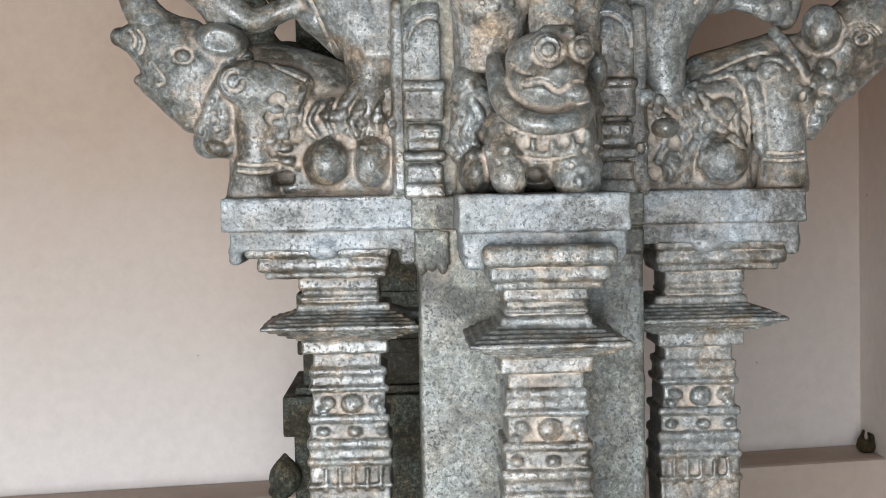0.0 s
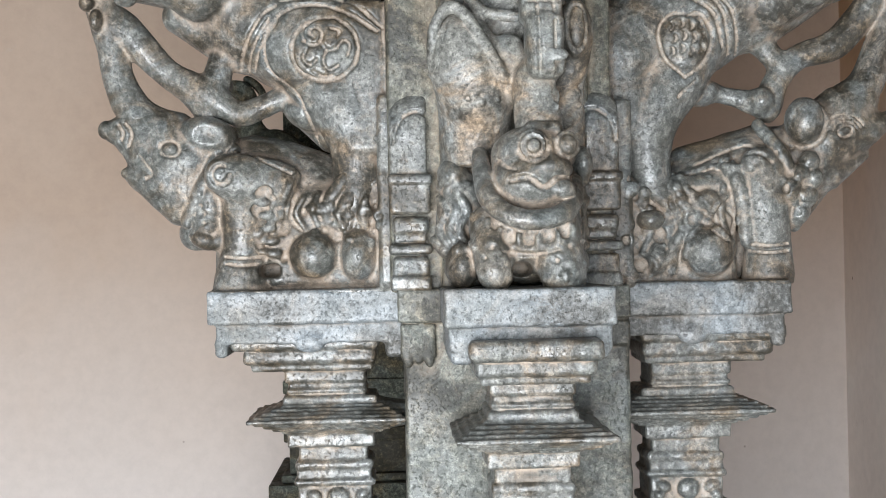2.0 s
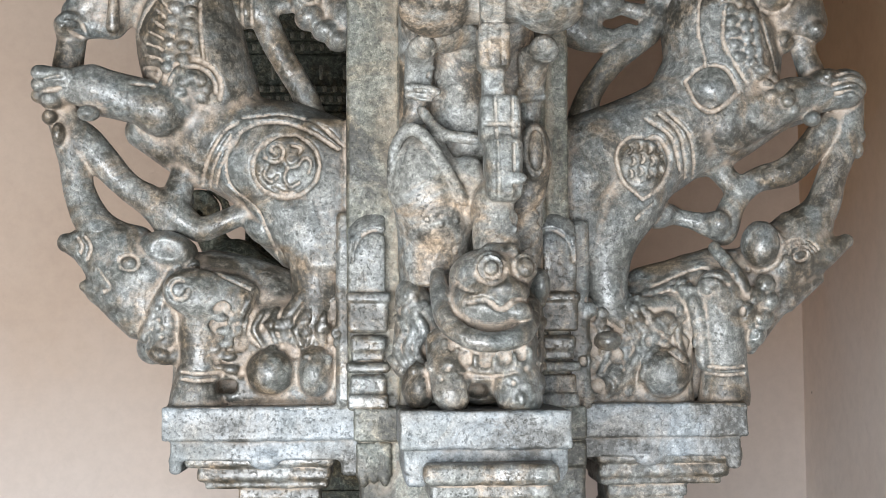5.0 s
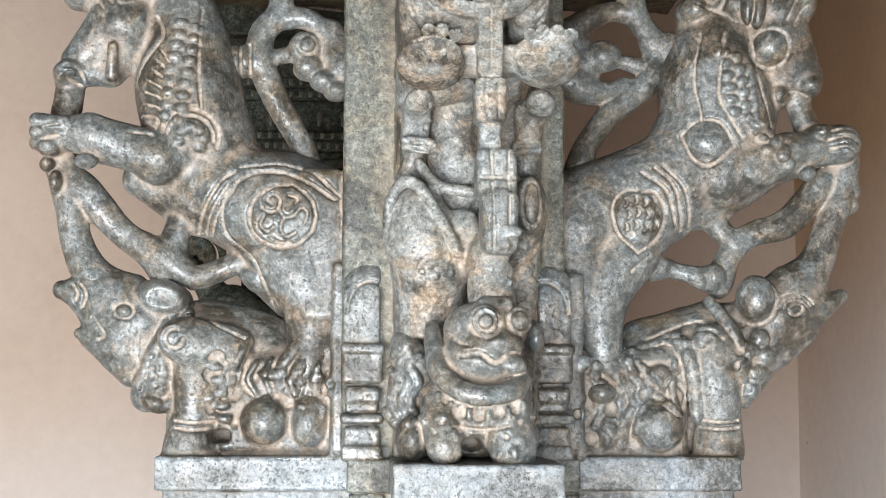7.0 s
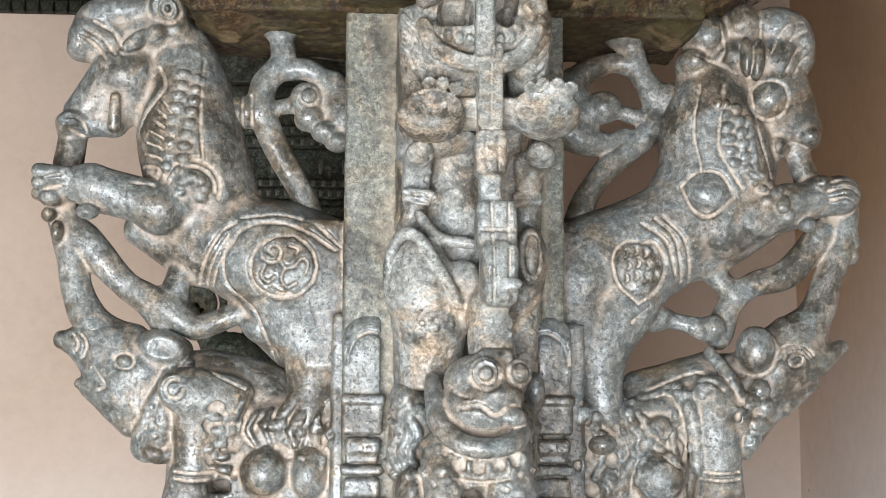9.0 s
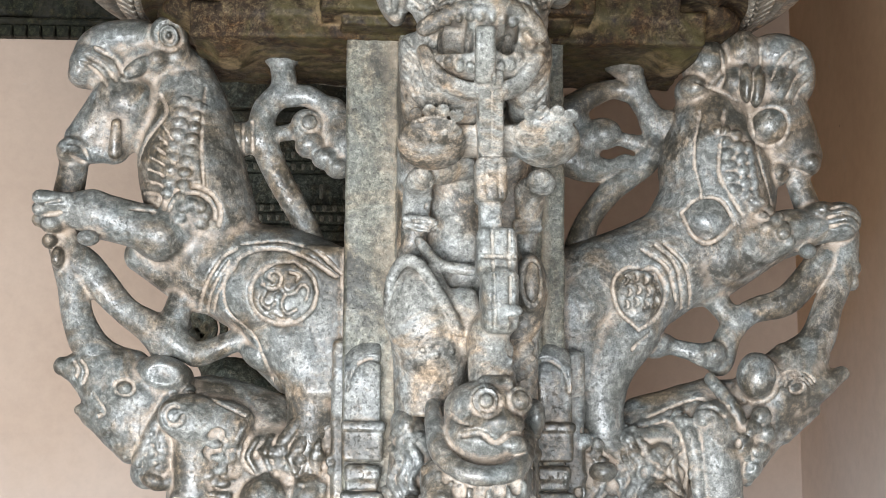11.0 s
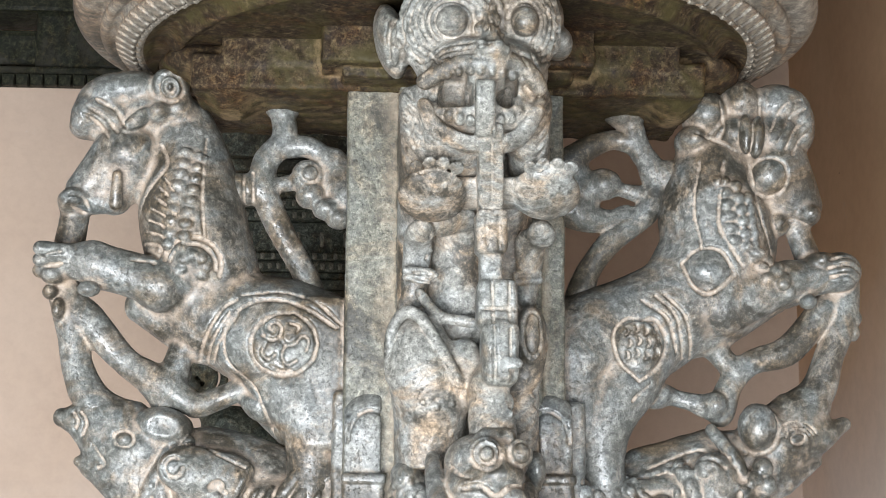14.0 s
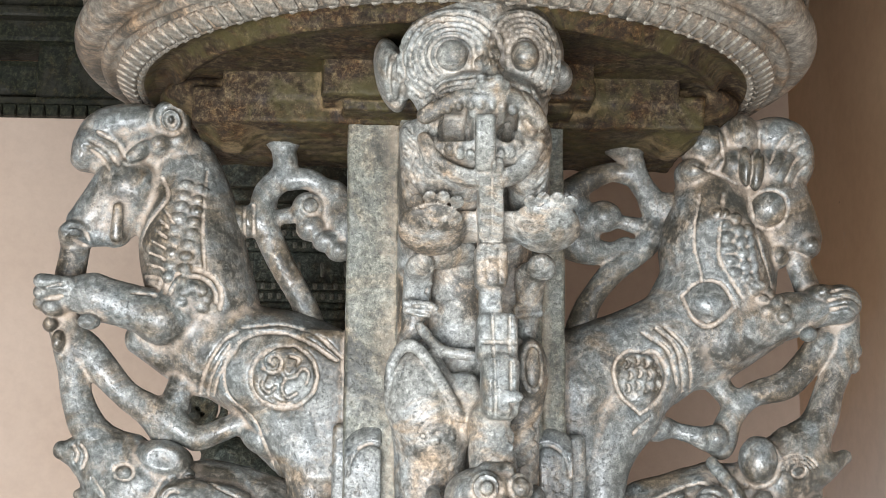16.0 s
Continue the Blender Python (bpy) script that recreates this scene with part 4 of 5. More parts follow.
c.limb((0.501, 0.060, 1.673), 0.045, (0.506, 0.060, 1.498), 0.045, 0.010)
c.ball((0.365, -0.085, 1.556), (0.046, 0.045, 0.046), 0.006)
c.ball((0.276, -0.080, 1.545), (0.022, 0.030, 0.030), 0.006)
c.slab((0.426, 0.000, 1.549), (0.419, -0.150, 1.527), 0.006, 0.006, True)
c.vine(((0.464, -0.060, 1.776), 0.011), ((0.502, -0.085, 1.720), 0.012), ((0.515, -0.080, 1.680), 0.011), k=0.004)
c.ball((0.548, -0.085, 1.710), 0.018, 0.004)
c.ball((0.532, -0.085, 1.685), 0.020, 0.004)
c.ball((0.554, -0.085, 1.680), 0.018, 0.004)
c.ball((0.509, -0.085, 1.660), (0.026, 0.024, 0.028), 0.004)
c.ball((0.541, -0.080, 1.650), 0.022, 0.004)
c.ball((0.530, -0.070, 1.620), (0.020, 0.03, 0.026), 0.004, turn=-30)
c.limb((0.528, -0.050, 1.598), 0.012, (0.565, 0.000, 1.672), 0.04)
c.vine(((0.404, -0.075, 1.709), 0.014), ((0.425, -0.090, 1.659), 0.014), ((0.435, -0.085, 1.571), 0.012), k=0.004)
c.ball((0.456, -0.090, 1.714), (0.030, 0.026, 0.022), 0.005, turn=15)
c.ball((0.366, -0.085, 1.644), (0.024, 0.026, 0.020), 0.005)
c.vine(((0.311, -0.085, 1.669), 0.011), ((0.334, -0.090, 1.610), 0.012), ((0.304, -0.090, 1.565), 0.011), ((0.300, -0.085, 1.521), 0.010), k=0.004)
c.score((0.370, -0.085, 1.590), (0.400, -0.085, 1.575), (0.415, -0.085, 1.610), (0.401, -0.085, 1.630))
c.score((0.440, -0.085, 1.566), (0.470, -0.085, 1.563), (0.505, -0.085, 1.566))
c.score((0.440, -0.085, 1.554), (0.470, -0.085, 1.551), (0.505, -0.085, 1.554))
c.score((0.351, -0.085, 1.709), (0.432, -0.085, 1.739), (0.462, -0.085, 1.734), r=0.0030)
c.score((0.366, -0.085, 1.697), (0.442, -0.085, 1.724), (0.477, -0.085, 1.709), r=0.0030)
c.rim((0.617, -0.085, 1.762), 0.015, 0.010, 0.0018, turn=20, cut=True)
for r in (0.024, 0.032, 0.040):
    c.rim((0.617, -0.085, 1.760), r, r * 0.8, 0.0016, start=20, sweep=150, cut=True)
c.rim((0.542, -0.085, 1.780), 0.040, 0.046, 0.0036, cut=True)
chips(c, 0.215, 0.30, 1.51, 1.68, 34)
chips(c, 0.30, 0.42, 1.60, 1.70, 18)
chips(c, 0.48, 0.55, 1.62, 1.74, 14, 0.003, 0.008)
c.draw((0.330, -0.090, 1.669), (0.349, -0.090, 1.620), (0.339, -0.090, 1.590), r=0.006)
c.draw((0.395, -0.090, 1.669), (0.389, -0.090, 1.620), (0.404, -0.090, 1.571), r=0.006)
c.draw((0.320, -0.090, 1.688), (0.380, -0.090, 1.704), (0.440, -0.090, 1.697), r=0.005)
c.draw((0.349, -0.090, 1.620), (0.379, -0.090, 1.595), (0.399, -0.090, 1.571), r=0.005)
for a, b, d in (((0.300, 1.640), (0.318, 1.600), (0.300, 1.560)), ((0.340, 1.660), (0.372, 1.622), (0.352, 1.598)), ((0.352, 1.598), (0.330, 1.580), (0.322, 1.540)),
                ((0.405, 1.655), (0.382, 1.640), (0.372, 1.622)), ((0.245, 1.640), (0.268, 1.600), (0.250, 1.555)), ((0.250, 1.555), (0.272, 1.535), (0.262, 1.512))):
    c.draw((a[0], 0, a[1]), (b[0], 0, b[1]), (d[0], 0, d[1]), r=0.0045)
part("elephant_carving", c.skin("elephant_carving"), STONE, pillar, "small stone elephant with raised trunk and beaded harness")

# ---------------------------------------------------------------- pierced scrolls between horses and shaft
c = Clay((-0.46, -0.09, 1.93), (-0.17, 0.08, 2.47))
c.limb((-0.311, 0.000, 2.379), 0.046, (-0.309, 0.000, 2.342), 0.019, 0.012)
c.vine(((-0.309, 0.000, 2.350), 0.020), ((-0.308, 0.000, 2.307), 0.022), ((-0.341, 0.000, 2.263), 0.022), ((-0.342, 0.000, 2.210), 0.024), ((-0.307, 0.000, 2.131), 0.022), ((-0.264, 0.000, 2.054), 0.021), ((-0.244, 0.000, 1.992), 0.026), k=0.006)
c.vine(((-0.311, 0.000, 2.293), 0.020), ((-0.259, 0.000, 2.293), 0.018), ((-0.225, 0.000, 2.260), 0.017), ((-0.226, 0.000, 2.212), 0.015), k=0.006)
c.ball((-0.262, -0.010, 2.234), (0.030, 0.034, 0.032), 0.008)
c.limb((-0.332, 0.000, 2.218), 0.014, (-0.273, 0.000, 2.229), 0.016, 0.006)
c.ball((-0.256, -0.010, 2.199), (0.028, 0.032, 0.024), 0.008)
c.ball((-0.227, -0.015, 2.174), (0.026, 0.030, 0.020), 0.005)
c.ball((-0.204, -0.015, 2.156), (0.024, 0.030, 0.018), 0.005)
c.limb((-0.216, 0.000, 2.265), 0.028, (-0.184, 0.000, 2.207), 0.045, 0.010)
c.limb((-0.397, 0.000, 2.209), 0.034, (-0.345, 0.000, 2.215), 0.026, 0.008)
c.rim((-0.257, -0.030, 2.237), 0.018, 0.018, 0.0029, cut=True)
c.score((-0.378, -0.030, 2.240), (-0.376, -0.030, 2.172))
c.score((-0.361, -0.030, 2.238), (-0.360, -0.030, 2.178))
part("scroll_tracery", c.skin("scroll_tracery"), STONE, pillar, "pierced stone scroll joining horse and shaft")

c = Clay((0.17, -0.09, 1.93), (0.46, 0.08, 2.47))
c.limb((0.328, 0.000, 2.380), 0.050, (0.342, 0.000, 2.340), 0.021, 0.012)
c.vine(((0.339, 0.000, 2.345), 0.022), ((0.354, 0.000, 2.302), 0.020), ((0.383, 0.000, 2.248), 0.022), ((0.367, 0.000, 2.183), 0.022), ((0.303, 0.000, 2.129), 0.022), ((0.257, 0.000, 2.070), 0.020), ((0.238, 0.000, 2.013), 0.028), k=0.006)
c.vine(((0.215, 0.000, 2.272), 0.024), ((0.258, 0.000, 2.300), 0.020), ((0.301, 0.000, 2.317), 0.016), ((0.343, 0.000, 2.312), 0.018), k=0.006)
c.vine(((0.209, 0.000, 2.192), 0.034), ((0.255, 0.000, 2.168), 0.024), ((0.300, 0.000, 2.165), 0.016), ((0.330, 0.000, 2.180), 0.014), k=0.008)
c.ball((0.285, -0.005, 2.232), (0.034, 0.030, 0.030), 0.010)
c.limb((0.240, 0.000, 2.220), 0.022, (0.285, 0.000, 2.230), 0.020, 0.010)
c.limb((0.310, 0.000, 2.225), 0.012, (0.350, 0.000, 2.215), 0.016, 0.008)
c.limb((0.236, 0.000, 2.267), 0.022, (0.256, 0.000, 2.203), 0.022, 0.012)
c.limb((0.374, 0.000, 2.259), 0.020, (0.427, 0.000, 2.243), 0.04, 0.010)
part("scroll_tracery", c.skin("scroll_tracery"), STONE, pillar, "pierced stone scroll joining horse and shaft")

# ---------------------------------------------------------------- front: rearing lion over a squat beast
def lean(me, low=2.02, high=2.30):
    """The neck and head thrust forward and a little down, the back still held by the shaft."""
    co = np.empty(3 * len(me.vertices), np.float32)
    me.vertices.foreach_get("co", co)
    co = co.reshape(-1, 3)
    u = np.clip((co[:, 2] - low) / (high - low), 0, 1)
    v = np.clip((-0.16 - co[:, 1]) / 0.14, 0, 1)
    w = 0.08 * (u * u * (3 - 2 * u)) * (v * v * (3 - 2 * v))
    ahead = np.array((-0.16, -2.71, 1.66), np.float32)
    co = co + (ahead - co) * w[:, None]
    me.vertices.foreach_set("co", co.ravel())
    me.update()
    return me


c = Clay((-0.20, -0.47, 1.70), (0.24, -0.13, 2.58), 0.0026)
c.slab((-0.101, -0.150, 2.341), (0.128, -0.235, 1.602), 0.03, 0.02)
c.ball((0.042, -0.240, 2.471), (0.135, 0.110, 0.120), 0.02)
c.ball((-0.043, -0.290, 2.433), (0.062, 0.055, 0.085), 0.015)
c.ball((0.115, -0.290, 2.442), (0.052, 0.055, 0.085), 0.015)
c.ball((0.037, -0.300, 2.353), (0.110, 0.085, 0.062), 0.015)
c.ball((0.039, -0.280, 2.305), (0.112, 0.080, 0.080), 0.012)
c.slab((-0.031, -0.280, 2.344), (0.008, -0.450, 2.265), 0.006, 0.005, True)
c.slab((0.068, -0.280, 2.338), (0.090, -0.450, 2.261), 0.012, 0.005, True)
c.vine(((-0.063, -0.340, 2.287), 0.012), ((-0.041, -0.360, 2.240), 0.014), ((0.018, -0.370, 2.213), 0.014), ((0.088, -0.360, 2.228), 0.014), ((0.127, -0.340, 2.291), 0.012), k=0.006)
c.vine(((-0.062, -0.350, 2.323), 0.014), ((-0.019, -0.370, 2.346), 0.012), ((0.035, -0.380, 2.349), 0.013), ((0.092, -0.370, 2.348), 0.012), ((0.126, -0.350, 2.317), 0.013), k=0.006)
for i in range(11):
    u = (i - 5) / 5
    c.ball((0.027 + 0.088 * u, -0.382 + 0.036 * u * u, 2.337 - 0.012 * u * u), (0.0085, 0.010, 0.011), 0.003)
    c.ball((0.027 + 0.082 * u, -0.372 + 0.032 * u * u, 2.252 + 0.032 * u * u), (0.0080, 0.009, 0.010), 0.003)
c.ball((0.030, -0.330, 2.275), (0.085, 0.040, 0.040), 0.008)
c.slab((-0.039, -0.290, 2.280), (0.016, -0.450, 2.320), 0.006, 0.004, True)
c.ball((0.070, -0.370, 2.295), (0.016, 0.080, 0.016), 0.004, True)
c.limb((0.046, -0.370, 2.381), 0.018, (0.047, -0.335, 2.460), 0.013, 0.010)
c.ball((0.046, -0.385, 2.367), (0.030, 0.022, 0.017), 0.005)
c.ball((-0.018, -0.352, 2.426), (0.026, 0.026, 0.025), 0.004)
c.ball((0.102, -0.350, 2.429), (0.023, 0.026, 0.025), 0.004)
c.ball((-0.116, -0.240, 2.425), (0.028, 0.045, 0.066), 0.008, turn=12)
c.limb((-0.128, -0.290, 2.430), 0.008, (-0.100, -0.290, 2.385), 0.010, 0.006, True)
c.ball((0.169, -0.240, 2.428), (0.026, 0.045, 0.030), 0.008, turn=35)
c.ball((0.165, -0.240, 2.469), (0.016, 0.035, 0.030), 0.008)
c.limb((-0.075, -0.270, 2.310), 0.028, (-0.059, -0.260, 2.206), 0.036, 0.015)
c.limb((0.126, -0.270, 2.314), 0.028, (0.117, -0.260, 2.208), 0.036, 0.015)
c.limb((-0.023, -0.280, 2.240), 0.055, (-0.012, -0.260, 2.197), 0.060, 0.015)
c.ball((-0.049, -0.345, 2.136), (0.056, 0.042, 0.044), 0.008)
c.ball((0.135, -0.345, 2.143), (0.056, 0.042, 0.044), 0.008)
for i in range(4):
    c.ball((-0.076 + 0.022 * i, -0.365, 2.178 + 0.006 * (i in (1, 2))), 0.0115, 0.003)
    c.ball((0.108 + 0.022 * i, -0.365, 2.180 + 0.006 * (i in (1, 2))), 0.0115, 0.003)
c.ball((-0.066, -0.305, 2.082), (0.024, 0.026, 0.020), 0.006, turn=20)
c.limb((-0.030, -0.290, 2.098), 0.020, (0.010, -0.270, 2.112), 0.020, 0.008)
c.limb((-0.068, -0.275, 2.078), 0.024, (-0.074, -0.255, 1.985), 0.022, 0.010)
c.ball((0.133, -0.305, 2.082), (0.024, 0.026, 0.022), 0.006, turn=-20)
c.limb((0.118, -0.275, 2.070), 0.026, (0.114, -0.250, 1.985), 0.018, 0.010)
for z in (2.008, 2.020):
    c.limb((0.094, -0.280, z - 0.002), 0.007, (0.132, -0.275, z + 0.003), 0.007, 0.003)
    c.limb((-0.088, -0.305, z), 0.007, (-0.050, -0.305, z - 0.004), 0.007, 0.003)
c.limb((0.004, -0.225, 2.126), 0.044, (-0.004, -0.225, 1.993), 0.050, 0.008)
c.limb((-0.045, -0.325, 2.142), 0.026, (0.135, -0.325, 2.148), 0.026, 0.010)
c.limb((0.004, -0.225, 1.984), 0.052, (0.010, -0.225, 1.929), 0.050, 0.008)
c.vine(((-0.066, -0.290, 1.984), 0.008), ((-0.034, -0.305, 1.946), 0.009), ((0.020, -0.310, 1.935), 0.009), k=0.003)
c.vine(((-0.084, -0.270, 1.928), 0.030), ((-0.063, -0.290, 1.872), 0.055), ((-0.039, -0.280, 1.809), 0.055), k=0.012)
c.ball((-0.066, -0.290, 1.885), (0.044, 0.050, 0.060), 0.010, turn=-20)
c.vine(((-0.113, -0.300, 1.845), 0.007), ((-0.114, -0.320, 1.910), 0.008), ((-0.092, -0.330, 1.946), 0.009), ((-0.064, -0.336, 1.936), 0.009), ((-0.031, -0.338, 1.886), 0.009), ((-0.004, -0.335, 1.835), 0.010), k=0.003)
c.ball((0.116, -0.295, 1.916), (0.023, 0.030, 0.048), 0.004)
c.rim((0.116, -0.300, 1.916), 0.015, 0.036, 0.0022, cut=True)
c.vine(((0.120, -0.260, 1.955), 0.016), ((0.119, -0.280, 1.916), 0.024), ((0.114, -0.270, 1.856), 0.022), k=0.010)
c.limb((0.005, -0.300, 1.880), 0.03, (0.032, -0.310, 1.816), 0.03, 0.012)
c.limb((-0.049, -0.245, 1.838), 0.060, (-0.041, -0.245, 1.656), 0.056, 0.02)
c.limb((0.098, -0.245, 1.858), 0.036, (0.097, -0.240, 1.656), 0.036, 0.02)
c.slab((0.017, -0.375, 2.317), (0.050, -0.400, 2.223), 0.006, 0.004)
c.slab((0.024, -0.330, 2.249), (0.064, -0.385, 2.089), 0.008, 0.004)
c.slab((0.019, -0.330, 2.107), (0.070, -0.395, 2.037), 0.010, 0.004)
c.slab((0.026, -0.330, 2.051), (0.062, -0.380, 1.981), 0.008, 0.004)
c.slab((0.022, -0.320, 1.996), (0.086, -0.390, 1.917), 0.012, 0.005)
c.slab((0.029, -0.320, 1.932), (0.087, -0.405, 1.827), 0.018, 0.005)
c.slab((0.033, -0.300, 1.844), (0.072, -0.365, 1.796), 0.012, 0.010)
c.vine(((0.043, -0.340, 1.837), 0.028), ((0.045, -0.340, 1.788), 0.030), ((0.051, -0.350, 1.748), 0.034), k=0.010)
c.score((0.045, -0.350, 2.235), (0.045, -0.350, 2.104), r=0.0023)
c.score((0.036, -0.350, 2.094), (0.036, -0.350, 2.044), r=0.0023)
c.score((0.056, -0.350, 2.095), (0.056, -0.350, 2.044), r=0.0023)
c.score((0.045, -0.350, 1.989), (0.048, -0.350, 1.832), r=0.0030)
c.score((0.072, -0.350, 1.989), (0.073, -0.350, 1.832), r=0.0030)
c.score((0.027, -0.350, 1.948), (0.090, -0.350, 1.947), r=0.0030)
for r in (0.034, 0.044, 0.054, 0.064, 0.075, 0.087):
    c.rim((-0.018, -0.350, 2.427), r, r * 0.95, 0.0042, start=-20, sweep=255, n=12)
    c.rim((0.102, -0.350, 2.429), r * 0.72, r * 0.95, 0.0042, start=-60, sweep=255, n=12)
for r in (0.039, 0.049, 0.059, 0.0695, 0.081):
    c.rim((-0.018, -0.350, 2.427), r, r * 0.95, 0.0032, start=-20, sweep=255, n=12, cut=True)
    c.rim((0.102, -0.350, 2.429), r * 0.72, r * 0.95, 0.0030, start=-60, sweep=255, n=12, cut=True)
for dz in (0.0, 0.011, 0.022):
    c.score((-0.066 + 0.3 * dz, 0, 2.338 + dz), (-0.030, 0, 2.358 + dz), (0.018, 0, 2.364 + dz), r=0.0026)
for z in (2.400, 2.425, 2.455):
    c.ball((0.033, -0.350 + 0.5 * (z - 2.40), z + 0.015), (0.016, 0.014, 0.013), 0.004)
for s in (-1, 1):
    c.ball((0.040 + 0.014 * s, -0.402, 2.372), (0.010, 0.010, 0.009), 0.003)
for u in (-0.072, -0.05, 0.09, 0.112):
    c.score((u, 0, 2.37), (u + 0.012, 0, 2.345), r=0.0023)
for i in range(7):
    z = 2.330 - 0.019 * i
    c.score((-0.097 + 0.002 * i, 0, z), (-0.078 + 0.003 * i, 0, z - 0.024), r=0.0024)
    c.score((0.152 - 0.002 * i, 0, z - 0.02), (0.134 - 0.002 * i, 0, z - 0.044), r=0.0024)
for i in range(5):
    c.score((-0.070 + 0.014 * i, 0, 2.262 - 0.014 * i), (-0.062 + 0.013 * i, 0, 2.222 - 0.010 * i), r=0.0024)
c.score((-0.050, -0.350, 2.342), (0.001, -0.350, 2.367), (0.038, -0.350, 2.373), r=0.0026)
c.score((0.075, -0.350, 2.371), (0.108, -0.350, 2.364), (0.126, -0.350, 2.341), r=0.0026)
c.rim((-0.109, -0.350, 2.408), 0.012, 0.040, 0.0036, cut=True)
c.score((-0.075, -0.350, 2.006), (-0.039, -0.350, 2.000))
c.score((-0.075, -0.350, 2.015), (-0.039, -0.350, 2.011))
for i in range(6):
    z = 2.300 - 0.020 * i
    c.score((-0.104 + 0.002 * i, 0, z), (-0.090 + 0.002 * i, 0, z - 0.016), (-0.080 + 0.003 * i, 0, z - 0.034), r=0.0022)
chips(c, -0.085, 0.02, 1.72, 1.83, 12, 0.003, 0.006)
chips(c, 0.07, 0.13, 1.72, 1.90, 14)
chips(c, -0.07, -0.02, 2.00, 2.10, 10, 0.003, 0.007)
part("lion_carving", lean(c.skin("lion_carving")), PALE, pillar, "rearing stone lion with bulging eyes, open toothed mouth and hanging tongue")

c = Clay((-0.14, -0.48, 1.497), (0.20, -0.13, 1.86), 0.0026)
c.slab((-0.099, -0.150, 1.819), (0.133, -0.235, 1.506), 0.03, 0.02)
c.ball((0.030, -0.365, 1.668), (0.064, 0.072, 0.050), 0.010)
c.ball((0.038, -0.360, 1.712), (0.066, 0.062, 0.044), 0.014)
c.ball((0.052, -0.402, 1.692), (0.044, 0.034, 0.022), 0.010, turn=-12)
c.ball((0.032, -0.412, 1.721), (0.026, 0.022, 0.026), 0.004)
c.ball((0.086, -0.400, 1.722), (0.020, 0.022, 0.022), 0.004)
c.limb((0.036, -0.385, 1.748), 0.014, (0.070, -0.385, 1.750), 0.012, 0.008)
c.score((-0.006, 0, 1.668), (0.022, 0, 1.672), (0.047, 0, 1.657), (0.069, 0, 1.671), (0.086, 0, 1.670), r=0.0050)
c.ball((0.076, -0.405, 1.655), (0.022, 0.024, 0.016), 0.006)
c.vine(((-0.044, -0.330, 1.715), 0.012), ((-0.044, -0.370, 1.685), 0.014), ((-0.037, -0.405, 1.645), 0.015), ((-0.012, -0.428, 1.619), 0.015), ((0.024, -0.438, 1.608), 0.015), ((0.066, -0.430, 1.613), 0.015), ((0.092, -0.400, 1.632), 0.014), ((0.104, -0.350, 1.668), 0.012), k=0.003)
c.ball((0.030, -0.330, 1.587), (0.090, 0.085, 0.075), 0.015)
c.ball((-0.084, -0.250, 1.689), (0.026, 0.045, 0.028), 0.006)
c.ball((0.124, -0.270, 1.701), (0.018, 0.045, 0.030), 0.006)
c.limb((-0.068, -0.250, 1.654), 0.040, (-0.081, -0.260, 1.581), 0.036, 0.010)
c.limb((0.097, -0.270, 1.655), 0.034, (0.096, -0.280, 1.573), 0.032, 0.010)
c.ball((-0.076, -0.345, 1.540), (0.026, 0.048, 0.038), 0.006)
c.vine(((-0.037, -0.360, 1.609), 0.026), ((-0.032, -0.385, 1.570), 0.026), ((-0.026, -0.400, 1.526), 0.026), k=0.010)
c.vine(((0.068, -0.380, 1.600), 0.034), ((0.072, -0.390, 1.562), 0.032), ((0.078, -0.395, 1.522), 0.034), k=0.010)
c.ball((0.100, -0.350, 1.541), (0.022, 0.050, 0.030), 0.006)
c.slab((-0.002, -0.300, 1.546), (0.033, -0.500, 1.522), 0.014, 0.006, True)
for x, z in ((-0.006, 1.584), (0.024, 1.579), (0.053, 1.585), (0.078, 1.592)):
    c.stud((x, 0, z), (0.011, 0.007, 0.013), cut=True)
    c.stud((x + 0.015, 0, z - 0.004), (0.005, 0.005, 0.012))
c.rim((0.032, -0.410, 1.721), 0.024, 0.024, 0.0024, cut=True)
c.rim((0.032, -0.410, 1.721), 0.015, 0.015, 0.0020, cut=True)
c.rim((0.086, -0.410, 1.722), 0.018, 0.019, 0.0022, cut=True)
c.score((-0.020, 0, 1.702), (-0.008, 0, 1.690), (0.010, 0, 1.684), r=0.0024)
for i in range(4):
    x = -0.122 + 0.016 * i
    c.draw((x + 0.012, 0, 1.690 - 0.006 * i), (x - 0.004, 0, 1.660), (x + 0.010, 0, 1.630), (x - 0.002, 0, 1.598), (x + 0.014, 0, 1.570), r=0.0062)
    c.stud((x + 0.006, 0, 1.566), 0.009)
for i in range(2):
    x = 0.124 + 0.014 * i
    c.draw((x, 0, 1.680), (x + 0.008, 0, 1.650), (x - 0.006, 0, 1.620), (x + 0.006, 0, 1.580), r=0.006)
c.score((-0.026, -0.410, 1.604), (0.025, -0.410, 1.590), (0.086, -0.410, 1.605), r=0.0026)
c.score((-0.018, -0.410, 1.562), (0.026, -0.410, 1.556), (0.069, -0.410, 1.562), r=0.0026)
c.score((0.108, -0.410, 1.661), (0.116, -0.410, 1.618), (0.108, -0.410, 1.583))
chips(c, -0.10, 0.0, 1.52, 1.62, 12, 0.003, 0.006)
chips(c, 0.06, 0.13, 1.52, 1.64, 12, 0.003, 0.008)
part("beast_carving", c.skin("beast_carving"), STONE, pillar, "squat stone beast with round eyes and a ring collar")

